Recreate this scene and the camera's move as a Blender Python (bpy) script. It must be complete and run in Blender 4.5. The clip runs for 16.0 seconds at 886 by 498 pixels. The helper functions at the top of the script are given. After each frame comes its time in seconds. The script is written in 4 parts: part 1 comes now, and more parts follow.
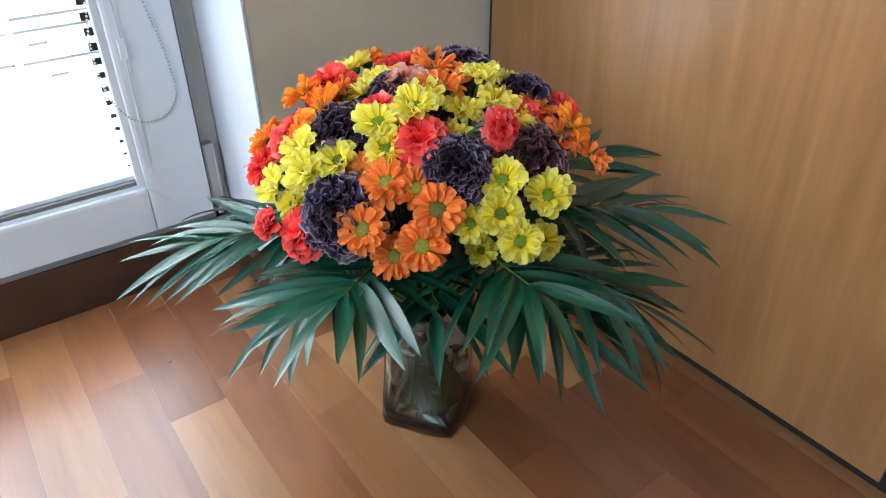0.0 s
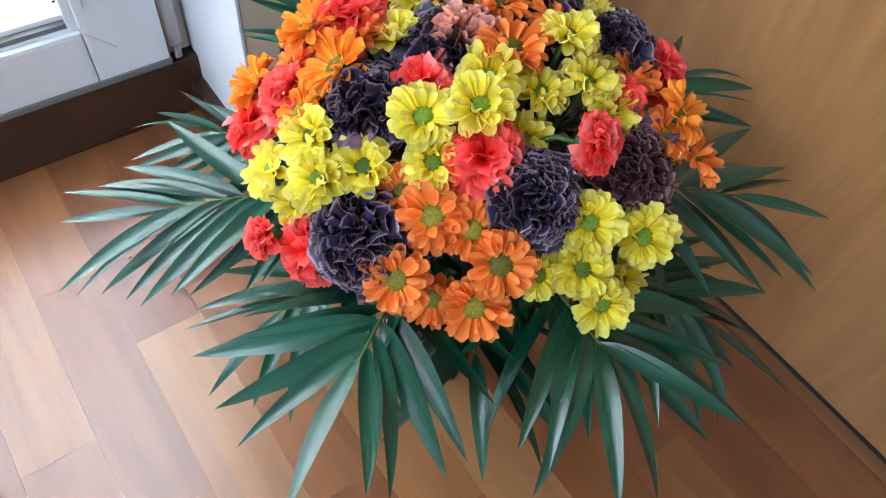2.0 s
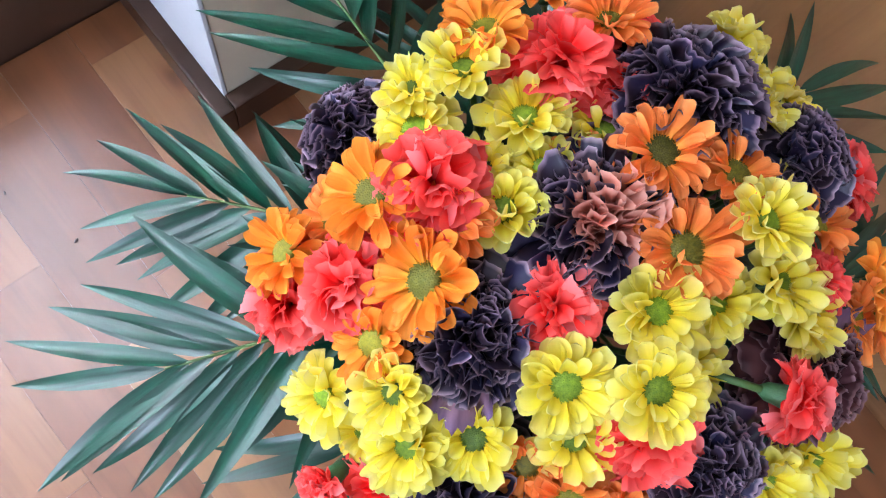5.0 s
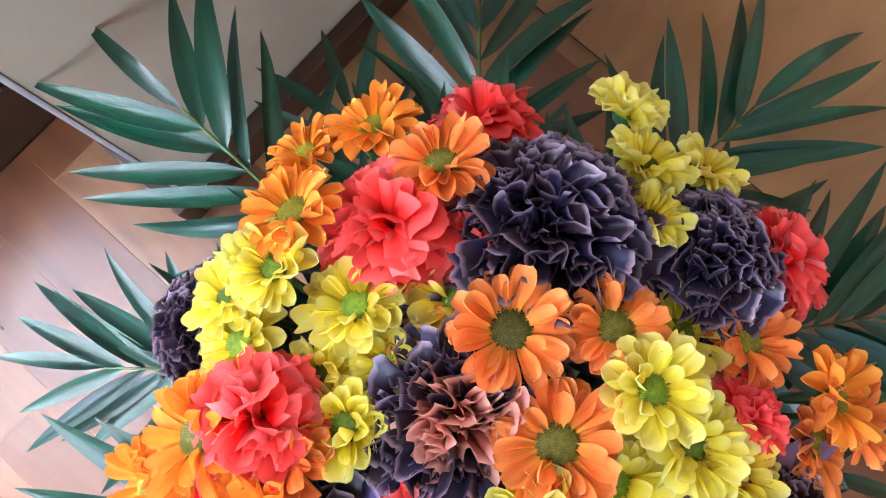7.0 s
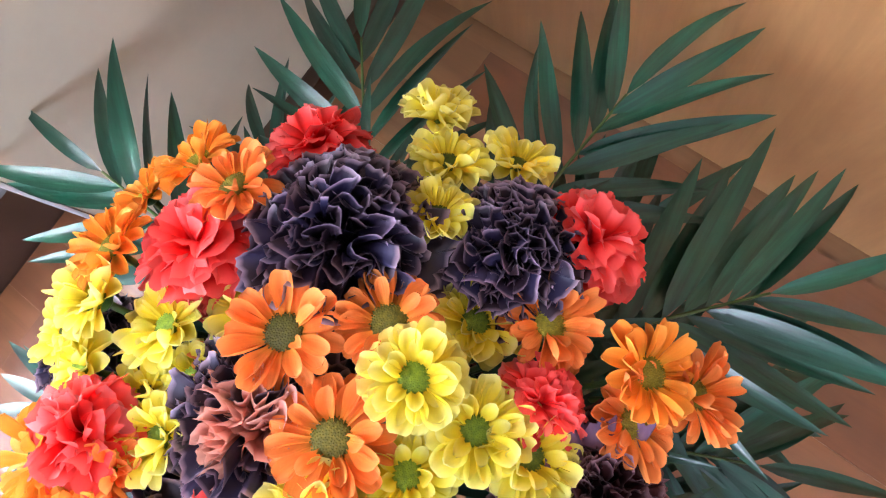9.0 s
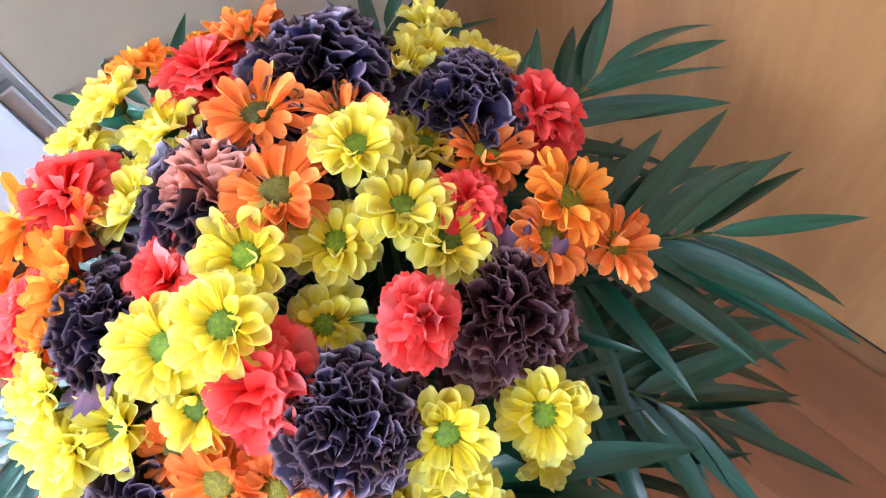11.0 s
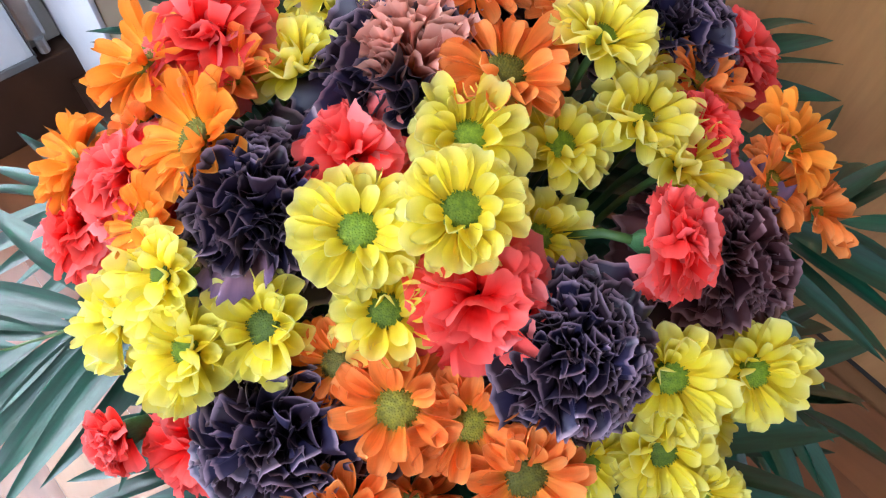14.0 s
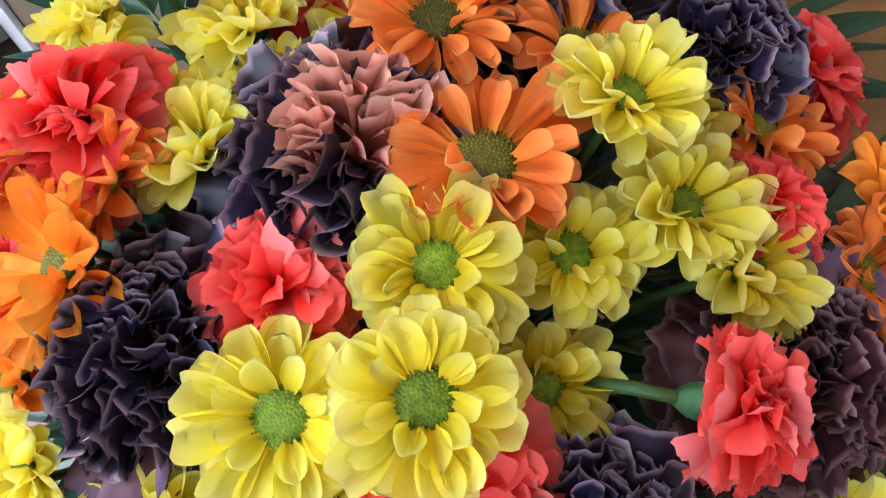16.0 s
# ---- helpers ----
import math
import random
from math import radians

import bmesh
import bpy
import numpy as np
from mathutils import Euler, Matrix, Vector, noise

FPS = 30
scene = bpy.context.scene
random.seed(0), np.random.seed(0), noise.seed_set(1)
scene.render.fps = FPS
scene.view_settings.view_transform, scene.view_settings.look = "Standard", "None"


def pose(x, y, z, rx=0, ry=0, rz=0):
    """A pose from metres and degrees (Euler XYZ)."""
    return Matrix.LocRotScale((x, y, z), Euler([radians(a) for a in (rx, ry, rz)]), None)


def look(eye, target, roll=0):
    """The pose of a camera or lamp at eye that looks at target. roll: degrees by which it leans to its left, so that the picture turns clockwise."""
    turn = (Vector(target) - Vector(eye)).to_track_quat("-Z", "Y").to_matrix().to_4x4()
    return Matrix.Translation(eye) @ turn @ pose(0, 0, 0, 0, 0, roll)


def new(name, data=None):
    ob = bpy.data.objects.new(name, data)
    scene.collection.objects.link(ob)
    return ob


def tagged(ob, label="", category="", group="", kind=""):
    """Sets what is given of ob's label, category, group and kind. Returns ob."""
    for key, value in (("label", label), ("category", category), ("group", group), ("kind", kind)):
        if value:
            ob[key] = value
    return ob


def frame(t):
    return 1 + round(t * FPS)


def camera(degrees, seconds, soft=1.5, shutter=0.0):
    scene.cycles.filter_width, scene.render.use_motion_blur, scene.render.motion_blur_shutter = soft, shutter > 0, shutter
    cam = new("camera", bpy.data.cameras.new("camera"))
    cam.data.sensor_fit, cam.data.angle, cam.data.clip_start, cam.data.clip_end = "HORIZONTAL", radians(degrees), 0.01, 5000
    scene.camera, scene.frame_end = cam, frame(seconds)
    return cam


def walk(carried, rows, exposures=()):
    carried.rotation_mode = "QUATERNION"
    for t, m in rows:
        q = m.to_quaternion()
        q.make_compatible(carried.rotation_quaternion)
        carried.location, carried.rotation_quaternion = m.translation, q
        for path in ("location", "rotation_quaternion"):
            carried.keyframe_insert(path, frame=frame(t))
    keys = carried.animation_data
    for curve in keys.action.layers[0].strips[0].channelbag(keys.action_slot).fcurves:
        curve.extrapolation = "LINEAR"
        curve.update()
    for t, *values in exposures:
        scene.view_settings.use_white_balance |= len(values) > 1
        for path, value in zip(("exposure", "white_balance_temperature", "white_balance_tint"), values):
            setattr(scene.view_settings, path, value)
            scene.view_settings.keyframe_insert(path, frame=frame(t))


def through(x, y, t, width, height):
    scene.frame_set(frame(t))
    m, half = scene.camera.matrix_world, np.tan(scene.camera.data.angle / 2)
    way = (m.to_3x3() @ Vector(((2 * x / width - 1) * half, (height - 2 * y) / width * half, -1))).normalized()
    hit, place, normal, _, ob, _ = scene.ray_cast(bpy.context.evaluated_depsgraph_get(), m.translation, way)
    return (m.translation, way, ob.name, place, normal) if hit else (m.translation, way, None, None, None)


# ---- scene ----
# A bunch of cut flowers in a glass vase on a laminate floor, between a wardrobe and a balcony door.
cam = camera(64.39, 16.0, soft=1.15)
PATH = [
    (0, (-0.3937, -0.5650, 0.7299), (-0.1485, -0.2263, 0.4558), -0.39),
    (0.5, (-0.3926, -0.5462, 0.8153), (-0.1578, -0.2322, 0.5050), 1.10),
    (1, (-0.3912, -0.4936, 0.8936), (-0.1485, -0.2169, 0.5552), 2.66),
    (1.5, (-0.3262, -0.3767, 0.8231), (-0.1038, -0.1362, 0.4454), 6.54),
    (2, (-0.2880, -0.2874, 0.7949), (-0.0898, -0.0761, 0.3874), 9.27),
    (2.5, (-0.2852, -0.1846, 0.7575), (-0.0577, -0.0426, 0.3355), 20.26),
    (3, (-0.2891, -0.1107, 0.7419), (-0.0602, 0.0072, 0.3133), 26.88),
    (3.2, (-0.2837, -0.0922, 0.7366), (-0.0569, 0.0096, 0.3027), 30.04),
    (5.3, (-0.1496, 0.0631, 0.7777), (-0.0222, 0.0812, 0.2945), 43.65),
    (5.5, (-0.1346, 0.0766, 0.7710), (-0.0074, 0.0828, 0.2874), 48.55),
    (6, (-0.0652, 0.0937, 0.7660), (-0.0019, 0.0923, 0.2700), 50.56),
    (6.5, (-0.0311, 0.0803, 0.7600), (0.0170, 0.0881, 0.2624), 35.54),
    (7, (0.0042, 0.0520, 0.7631), (0.0598, 0.0946, 0.2681), 3.95),
    (7.5, (0.0508, 0.0382, 0.7686), (0.0504, 0.0800, 0.2703), -52.51),
    (8, (0.0758, 0.0087, 0.7728), (0.0739, 0.0753, 0.2773), -56.45),
    (8.2, (0.0875, -0.0051, 0.7730), (0.0820, 0.0724, 0.2790), -59.39),
    (10.3, (0.0252, -0.1846, 0.7450), (0.1174, 0.0226, 0.2994), -25.66),
    (10.5, (0.0109, -0.1989, 0.7458), (0.1044, 0.0179, 0.3050), -25.49),
    (11, (-0.0297, -0.2220, 0.7371), (0.0835, -0.0010, 0.3031), -19.72),
    (11.5, (-0.0592, -0.2367, 0.7269), (0.0764, -0.0168, 0.2988), -12.17),
    (12, (-0.0965, -0.2420, 0.7206), (0.0620, -0.0272, 0.2978), -3.71),
    (12.5, (-0.1306, -0.2377, 0.7165), (0.0383, -0.0310, 0.2937), 2.73),
    (13, (-0.1718, -0.2082, 0.7083), (0.0099, -0.0152, 0.2844), 7.94),
    (13.5, (-0.1687, -0.1555, 0.7009), (0.0015, 0.0054, 0.2591), 9.71),
    (14, (-0.1474, -0.1295, 0.6842), (0.0315, 0.0345, 0.2471), 6.73),
    (14.5, (-0.1214, -0.0993, 0.6743), (0.0531, 0.0454, 0.2287), 8.08),
    (15, (-0.1066, -0.0837, 0.6592), (0.0623, 0.0676, 0.2136), 6.23),
    (15.5, (-0.0849, -0.0774, 0.6476), (0.0712, 0.0742, 0.1975), 2.88),
    (16, (-0.0718, -0.0745, 0.6418), (0.0741, 0.0754, 0.1877), 1.08),
]
walk(cam, [(t, look(eye, target, roll)) for t, eye, target, roll in PATH],
     exposures=[(0, -0.39, 6200, 7), (1.0, -0.30, 6200, 7), (1.5, -0.43, 6200, 8), (2, -0.31, 6150, 9), (3, -0.11, 6250, 14), (5.5, -0.33, 5950, 17), (7, 0.05, 6000, 18), (8, 0.40, 6300, 23), (10.5, 0.56, 5950, 19), (12, 0.13, 5850, 17), (13.0, -0.03, 5850, 15), (14, -0.21, 6100, 16), (16, -0.40, 6350, 14)])

# ---- world and light ----
WALL_Y = 0.358       # face of the beige wall
CORNER_X = -0.046    # edge between the beige wall and the door reveal
DOOR_Y = 0.552       # face of the balcony door frame
WARD_X = 0.366       # face of the wardrobe
ROOM_X, ROOM_Y, ROOM_Z = -2.3, -2.6, 2.55

sky_world = bpy.data.worlds.new("sky")
scene.world = sky_world
sky_world.use_nodes = True
sky_nodes = sky_world.node_tree.nodes
sky_tex = sky_nodes.new("ShaderNodeTexSky")
sky_tex.sky_type = "NISHITA"
sky_tex.sun_disc = False
sky_tex.sun_elevation, sky_tex.sun_rotation = radians(38), radians(200)
sky_world.node_tree.links.new(sky_tex.outputs[0], sky_nodes["Background"].inputs[0])
sky_nodes["Background"].inputs[1].default_value = 0.12


def area_lamp(name, place, target, sx, sy, watts, colour):
    data = bpy.data.lights.new(name, "AREA")
    data.shape, data.size, data.size_y, data.energy, data.color = "RECTANGLE", sx, sy, watts, colour
    ob = new(name, data)
    ob.matrix_world = look(place, target)
    return ob


# lamp standing in for daylight before the balcony door's upper part
area_lamp("door_daylight", (-0.95, 0.50, 1.50), (-0.85, -1.0, 0.9), 1.3, 1.1, 23.0, (0.70, 0.86, 1.0))
# lamp as daylight in an unseen side-wall opening, inferred from the wardrobe's shade
area_lamp("unseen_side_daylight", (ROOM_X - 0.05, -0.95, 1.60), (0.0, -0.75, 0.75), 1.2, 1.0, 66.0, (0.75, 0.875, 1.0))


# ---- materials ----
def material(name):
    m = bpy.data.materials.new(name)
    m.use_nodes = True
    nt = m.node_tree
    return m, nt, nt.nodes["Principled BSDF"]


def node(nt, kind, **values):
    n = nt.nodes.new(kind)
    for key, value in values.items():
        n.inputs[key.replace("_", " ")].default_value = value
    return n


def ramp(nt, source, stops):
    r = nt.nodes.new("ShaderNodeValToRGB")
    while len(r.color_ramp.elements) < len(stops):
        r.color_ramp.elements.new(0.5)
    for el, (pos, col) in zip(r.color_ramp.elements, stops):
        el.position, el.color = pos, (*col, 1)
    nt.links.new(source, r.inputs[0])
    return r.outputs[0]


def mixed(nt, fac, a, b, kind="MIX"):
    m = nt.nodes.new("ShaderNodeMix")
    m.data_type, m.blend_type = "RGBA", kind
    for sock, value in ((m.inputs[0], fac), (m.inputs[6], a), (m.inputs[7], b)):
        if isinstance(value, bpy.types.NodeSocket):
            nt.links.new(value, sock)
        elif isinstance(value, tuple):
            sock.default_value = (*value, 1)
        else:
            sock.default_value = value
    return m.outputs[2]


def bumped(nt, bsdf, height, strength, distance=0.002):
    b = nt.nodes.new("ShaderNodeBump")
    b.inputs["Strength"].default_value, b.inputs["Distance"].default_value = strength, distance
    nt.links.new(height, b.inputs["Height"])
    nt.links.new(b.outputs[0], bsdf.inputs["Normal"])


def position(nt, scale, rotation=(0, 0, 0)):
    g = nt.nodes.new("ShaderNodeNewGeometry")
    m = nt.nodes.new("ShaderNodeMapping")
    m.inputs["Scale"].default_value, m.inputs["Rotation"].default_value = scale, rotation
    nt.links.new(g.outputs["Position"], m.inputs[0])
    return m.outputs[0]


def local(nt, scale):
    g = nt.nodes.new("ShaderNodeTexCoord")
    m = nt.nodes.new("ShaderNodeMapping")
    m.inputs["Scale"].default_value = scale
    nt.links.new(g.outputs["Object"], m.inputs[0])
    return m.outputs[0]


def noise_of(nt, vector, scale, detail=4.0, rough=0.6, distort=0.0):
    n = node(nt, "ShaderNodeTexNoise", Scale=scale, Detail=detail, Roughness=rough, Distortion=distort)
    nt.links.new(vector, n.inputs["Vector"])
    return n.outputs["Fac"]


def object_random(nt):
    return nt.nodes.new("ShaderNodeObjectInfo").outputs["Random"]


def shifted(nt, vector, amount):
    """Moves a texture by the object's own random number, so that no two pieces carry the same figure."""
    info = nt.nodes.new("ShaderNodeObjectInfo")
    times = nt.nodes.new("ShaderNodeVectorMath")
    times.operation = "SCALE"
    times.inputs[0].default_value = amount
    nt.links.new(info.outputs["Random"], times.inputs["Scale"])
    add = nt.nodes.new("ShaderNodeVectorMath")
    nt.links.new(vector, add.inputs[0])
    nt.links.new(times.outputs[0], add.inputs[1])
    return add.outputs[0]


def petal_material(name, base, tip, shade, streak=0.25, rough=0.55, sheen=0.0, tip_at=(0.75, 1.0), through=0.25, second=None):
    """Petal tissue: shade tone put into the claw's colour, then base colour, tip colour at the edge, fine streaks along
    it, and light that passes through.
    """
    m, nt, b = material(name)
    tc = nt.nodes.new("ShaderNodeTexCoord")
    sep = nt.nodes.new("ShaderNodeSeparateXYZ")
    nt.links.new(tc.outputs["UV"], sep.inputs[0])
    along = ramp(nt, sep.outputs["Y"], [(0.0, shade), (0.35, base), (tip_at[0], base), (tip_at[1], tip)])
    stretch = nt.nodes.new("ShaderNodeMapping")
    stretch.inputs["Scale"].default_value = (9, 1.3, 1)
    nt.links.new(tc.outputs["UV"], stretch.inputs[0])
    streaks = noise_of(nt, shifted(nt, stretch.outputs[0], (7, 3, 5)), 1.0, 3.0)
    lines = ramp(nt, streaks, [(0.35, tuple(c * 0.72 for c in base)), (0.65, tuple(min(1, c * 1.12) for c in base))])
    colour = mixed(nt, streak, along, lines)
    if second:
        # some petals, and patches of others, lean to a second hue
        patch = noise_of(nt, shifted(nt, tc.outputs["UV"], (11, 5, 3)), 1.6, 2.0)
        share = ramp(nt, patch, [(0.42, (0, 0, 0)), (0.66, (1, 1, 1))])
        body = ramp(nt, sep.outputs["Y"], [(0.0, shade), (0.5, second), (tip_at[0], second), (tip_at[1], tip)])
        colour = mixed(nt, share, colour, body)
    tone = nt.nodes.new("ShaderNodeHueSaturation")
    tone.inputs["Saturation"].default_value = 1.0
    rnd = nt.nodes.new("ShaderNodeMapRange")
    rnd.inputs["To Min"].default_value, rnd.inputs["To Max"].default_value = 0.90, 1.12
    nt.links.new(object_random(nt), rnd.inputs["Value"])
    nt.links.new(rnd.outputs[0], tone.inputs["Value"])
    nt.links.new(colour, tone.inputs["Color"])
    nt.links.new(tone.outputs[0], b.inputs["Base Color"])
    b.inputs["Roughness"].default_value = rough
    b.inputs["Specular IOR Level"].default_value = 0.45 if sheen else 0.16
    b.inputs["Sheen Weight"].default_value = sheen
    b.inputs["Sheen Roughness"].default_value = 0.35
    b.inputs["Sheen Tint"].default_value = (0.30, 0.34, 0.75, 1)
    bumped(nt, b, streaks, 0.35, 0.0006)
    tr = nt.nodes.new("ShaderNodeBsdfTranslucent")
    nt.links.new(tone.outputs[0], tr.inputs["Color"])
    mx = nt.nodes.new("ShaderNodeMixShader")
    mx.inputs[0].default_value = through
    nt.links.new(b.outputs[0], mx.inputs[1])
    nt.links.new(tr.outputs[0], mx.inputs[2])
    nt.links.new(mx.outputs[0], nt.nodes["Material Output"].inputs["Surface"])
    return m


# yellow's pale tips and deeper claws partly carry lit and shaded tones
MAT_YELLOW = petal_material("yellow_petal", (0.945, 0.83, 0.068), (0.96, 0.935, 0.42), (0.92, 0.66, 0.018), 0.08, through=0.46, tip_at=(0.40, 1.0))
MAT_ORANGE = petal_material("orange_petal", (0.92, 0.25, 0.045), (0.96, 0.43, 0.15), (0.88, 0.42, 0.04), 0.35, through=0.28, tip_at=(0.45, 1.0))
MAT_AMBER = petal_material("amber_petal", (0.92, 0.30, 0.025), (0.95, 0.45, 0.09), (0.90, 0.55, 0.05), 0.3, through=0.28, tip_at=(0.45, 1.0))
MAT_CORAL = petal_material("coral_petal", (0.93, 0.036, 0.028), (0.96, 0.16, 0.14), (0.78, 0.012, 0.010), 0.12, tip_at=(0.70, 1.0), through=0.38)
MAT_PINK = petal_material("pink_petal", (0.94, 0.11, 0.10), (0.96, 0.30, 0.29), (0.80, 0.03, 0.03), 0.2, tip_at=(0.55, 1.0), through=0.38)
# near-black claws put the shade deep inside the head into the colour
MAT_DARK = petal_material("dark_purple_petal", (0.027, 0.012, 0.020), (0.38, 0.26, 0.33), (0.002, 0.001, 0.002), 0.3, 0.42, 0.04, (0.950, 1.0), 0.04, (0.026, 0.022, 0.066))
MAT_LILAC = petal_material("lilac_petal", (0.42, 0.21, 0.24), (0.04, 0.05, 0.18), (0.30, 0.12, 0.14), 0.45, 0.5, 0.0, (0.55, 0.95), 0.2)
# brown and mauve claws darkened too, for shade between folded petals
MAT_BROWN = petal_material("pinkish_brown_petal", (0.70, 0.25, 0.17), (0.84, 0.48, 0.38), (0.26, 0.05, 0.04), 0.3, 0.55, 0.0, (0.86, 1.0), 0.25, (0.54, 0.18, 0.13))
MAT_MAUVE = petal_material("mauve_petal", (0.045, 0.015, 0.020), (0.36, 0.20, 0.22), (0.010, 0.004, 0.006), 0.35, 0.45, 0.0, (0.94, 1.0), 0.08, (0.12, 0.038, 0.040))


def disc_material(name, dark, light):
    m, nt, b = material(name)
    r = ramp(nt, noise_of(nt, shifted(nt, local(nt, (1, 1, 1)), (5, 3, 2)), 4.0), [(0.3, dark), (0.7, light)])
    own = ramp(nt, object_random(nt), [(0.0, (0.45, 0.45, 0.45)), (1.0, (1.5, 1.45, 1.2))])
    nt.links.new(mixed(nt, 1.0, r, own, "MULTIPLY"), b.inputs["Base Color"])
    b.inputs["Roughness"].default_value = 0.6
    return m


MAT_DISC = disc_material("green_disc", (0.10, 0.19, 0.005), (0.24, 0.36, 0.010))
MAT_LIME = disc_material("yellow_green_disc", (0.24, 0.26, 0.008), (0.46, 0.42, 0.016))
MAT_OLIVE = disc_material("olive_disc", (0.13, 0.13, 0.008), (0.30, 0.27, 0.014))


def green_material(name, dark, light, rough, scale=(1, 1, 1), grain=8.0, gloss=0.5):
    m, nt, b = material(name)
    f = noise_of(nt, shifted(nt, local(nt, scale), (5, 2, 3)), grain, 4.0)
    c = ramp(nt, f, [(0.3, dark), (0.7, light)])
    tone = nt.nodes.new("ShaderNodeHueSaturation")
    rnd = nt.nodes.new("ShaderNodeMapRange")
    rnd.inputs["To Min"].default_value, rnd.inputs["To Max"].default_value = 0.75, 1.25
    nt.links.new(object_random(nt), rnd.inputs["Value"])
    nt.links.new(rnd.outputs[0], tone.inputs["Value"])
    nt.links.new(c, tone.inputs["Color"])
    nt.links.new(tone.outputs[0], b.inputs["Base Color"])
    b.inputs["Roughness"].default_value = rough
    b.inputs["Specular IOR Level"].default_value = gloss
    bumped(nt, b, f, 0.3, 0.0008)
    return m


MAT_LEAF = green_material("palm_leaf", (0.002, 0.030, 0.014), (0.006, 0.077, 0.041), 0.29, (22, 1.2, 1), 1.6, 0.62)
MAT_RIB = green_material("palm_rib", (0.05, 0.10, 0.02), (0.08, 0.16, 0.03), 0.45)
MAT_STEM = green_material("flower_stem", (0.03, 0.08, 0.015), (0.06, 0.14, 0.03), 0.5, (1, 1, 0.1), 30.0)
MAT_CALYX = green_material("flower_calyx", (0.022, 0.09, 0.03), (0.05, 0.16, 0.055), 0.45, (1, 1, 0.2), 20.0)


def floor_material():
    m, nt, b = material("laminate_strip")
    figure = shifted(nt, position(nt, (11, 1.5, 1)), (9, 17, 0))
    broad = noise_of(nt, figure, 1.3, 4.0, 0.5, 1.6)
    fine = noise_of(nt, shifted(nt, position(nt, (150, 8, 1)), (3, 5, 0)), 1.0, 3.0)
    tone = ramp(nt, object_random(nt), [(0.0, (0.168, 0.055, 0.019)), (0.35, (0.214, 0.078, 0.027)), (0.7, (0.268, 0.110, 0.040)), (1.0, (0.37, 0.182, 0.077))])
    veins = ramp(nt, broad, [(0.28, (0.74, 0.70, 0.68)), (0.5, (0.98, 0.97, 0.96)), (0.74, (1.16, 1.14, 1.10))])
    c = mixed(nt, 1.0, tone, veins, "MULTIPLY")
    pores = ramp(nt, fine, [(0.30, (0.80, 0.76, 0.74)), (0.48, (1, 1, 1))])
    c = mixed(nt, 0.45, c, pores, "MULTIPLY")
    knots = nt.nodes.new("ShaderNodeTexVoronoi")
    knots.inputs["Scale"].default_value = 1.0
    nt.links.new(shifted(nt, position(nt, (7.0, 3.4, 1)), (4, 6, 0)), knots.inputs["Vector"])
    c = mixed(nt, 1.0, c, ramp(nt, knots.outputs["Distance"], [(0.025, (0.55, 0.45, 0.40)), (0.075, (0.90, 0.86, 0.84)), (0.12, (1, 1, 1))]), "MULTIPLY")
    nt.links.new(c, b.inputs["Base Color"])
    b.inputs["Roughness"].default_value = 0.30
    b.inputs["Specular IOR Level"].default_value = 0.78
    bumped(nt, b, fine, 0.05, 0.0004)
    return m


MAT_FLOOR = floor_material()


def veneer_material():
    m, nt, b = material("beech_veneer")
    p = position(nt, (1, 5.5, 0.55))
    warp = noise_of(nt, p, 2.2, 6.0, 0.62, 2.2)
    fine = noise_of(nt, position(nt, (1, 160, 7)), 1.0, 3.0)
    c = ramp(nt, warp, [(0.3, (0.262, 0.118, 0.042)), (0.5, (0.315, 0.150, 0.054)), (0.7, (0.368, 0.184, 0.070))])
    arch = nt.nodes.new("ShaderNodeTexWave")
    arch.inputs["Scale"].default_value, arch.inputs["Distortion"].default_value = 1.5, 9.0
    arch.inputs["Detail"].default_value, arch.inputs["Detail Scale"].default_value = 4.0, 0.8
    arch.bands_direction = "Y"
    nt.links.new(position(nt, (1, 5.0, 1.1), (radians(14), 0, 0)), arch.inputs["Vector"])
    c = mixed(nt, 0.38, c, ramp(nt, arch.outputs["Fac"], [(0.1, (0.90, 0.87, 0.84)), (0.7, (1.03, 1.03, 1.03))]), "MULTIPLY")
    c = mixed(nt, 0.22, c, ramp(nt, fine, [(0.35, (0.75, 0.70, 0.66)), (0.6, (1.05, 1.05, 1.05))]), "MULTIPLY")
    nt.links.new(c, b.inputs["Base Color"])
    b.inputs["Roughness"].default_value = 0.33
    b.inputs["Specular IOR Level"].default_value = 0.75
    bumped(nt, b, fine, 0.05, 0.0004)
    return m


MAT_VENEER = veneer_material()


def plain_material(name, colour, rough, vary=0.12, grain=30.0, relief=0.1, metal=0.0, specular=0.5):
    m, nt, b = material(name)
    f = noise_of(nt, position(nt, (1, 1, 1)), grain, 5.0)
    g = noise_of(nt, position(nt, (1, 1, 1)), grain * 0.12, 3.0)
    lo, hi = tuple(c * (1 - vary) for c in colour), tuple(min(1.0, c * (1 + vary * 0.6)) for c in colour)
    c = mixed(nt, 0.5, ramp(nt, f, [(0.3, lo), (0.7, hi)]), ramp(nt, g, [(0.3, lo), (0.7, hi)]))
    nt.links.new(c, b.inputs["Base Color"])
    b.inputs["Roughness"].default_value, b.inputs["Metallic"].default_value = rough, metal
    b.inputs["Specular IOR Level"].default_value = specular
    bumped(nt, b, f, relief, 0.001)
    return m


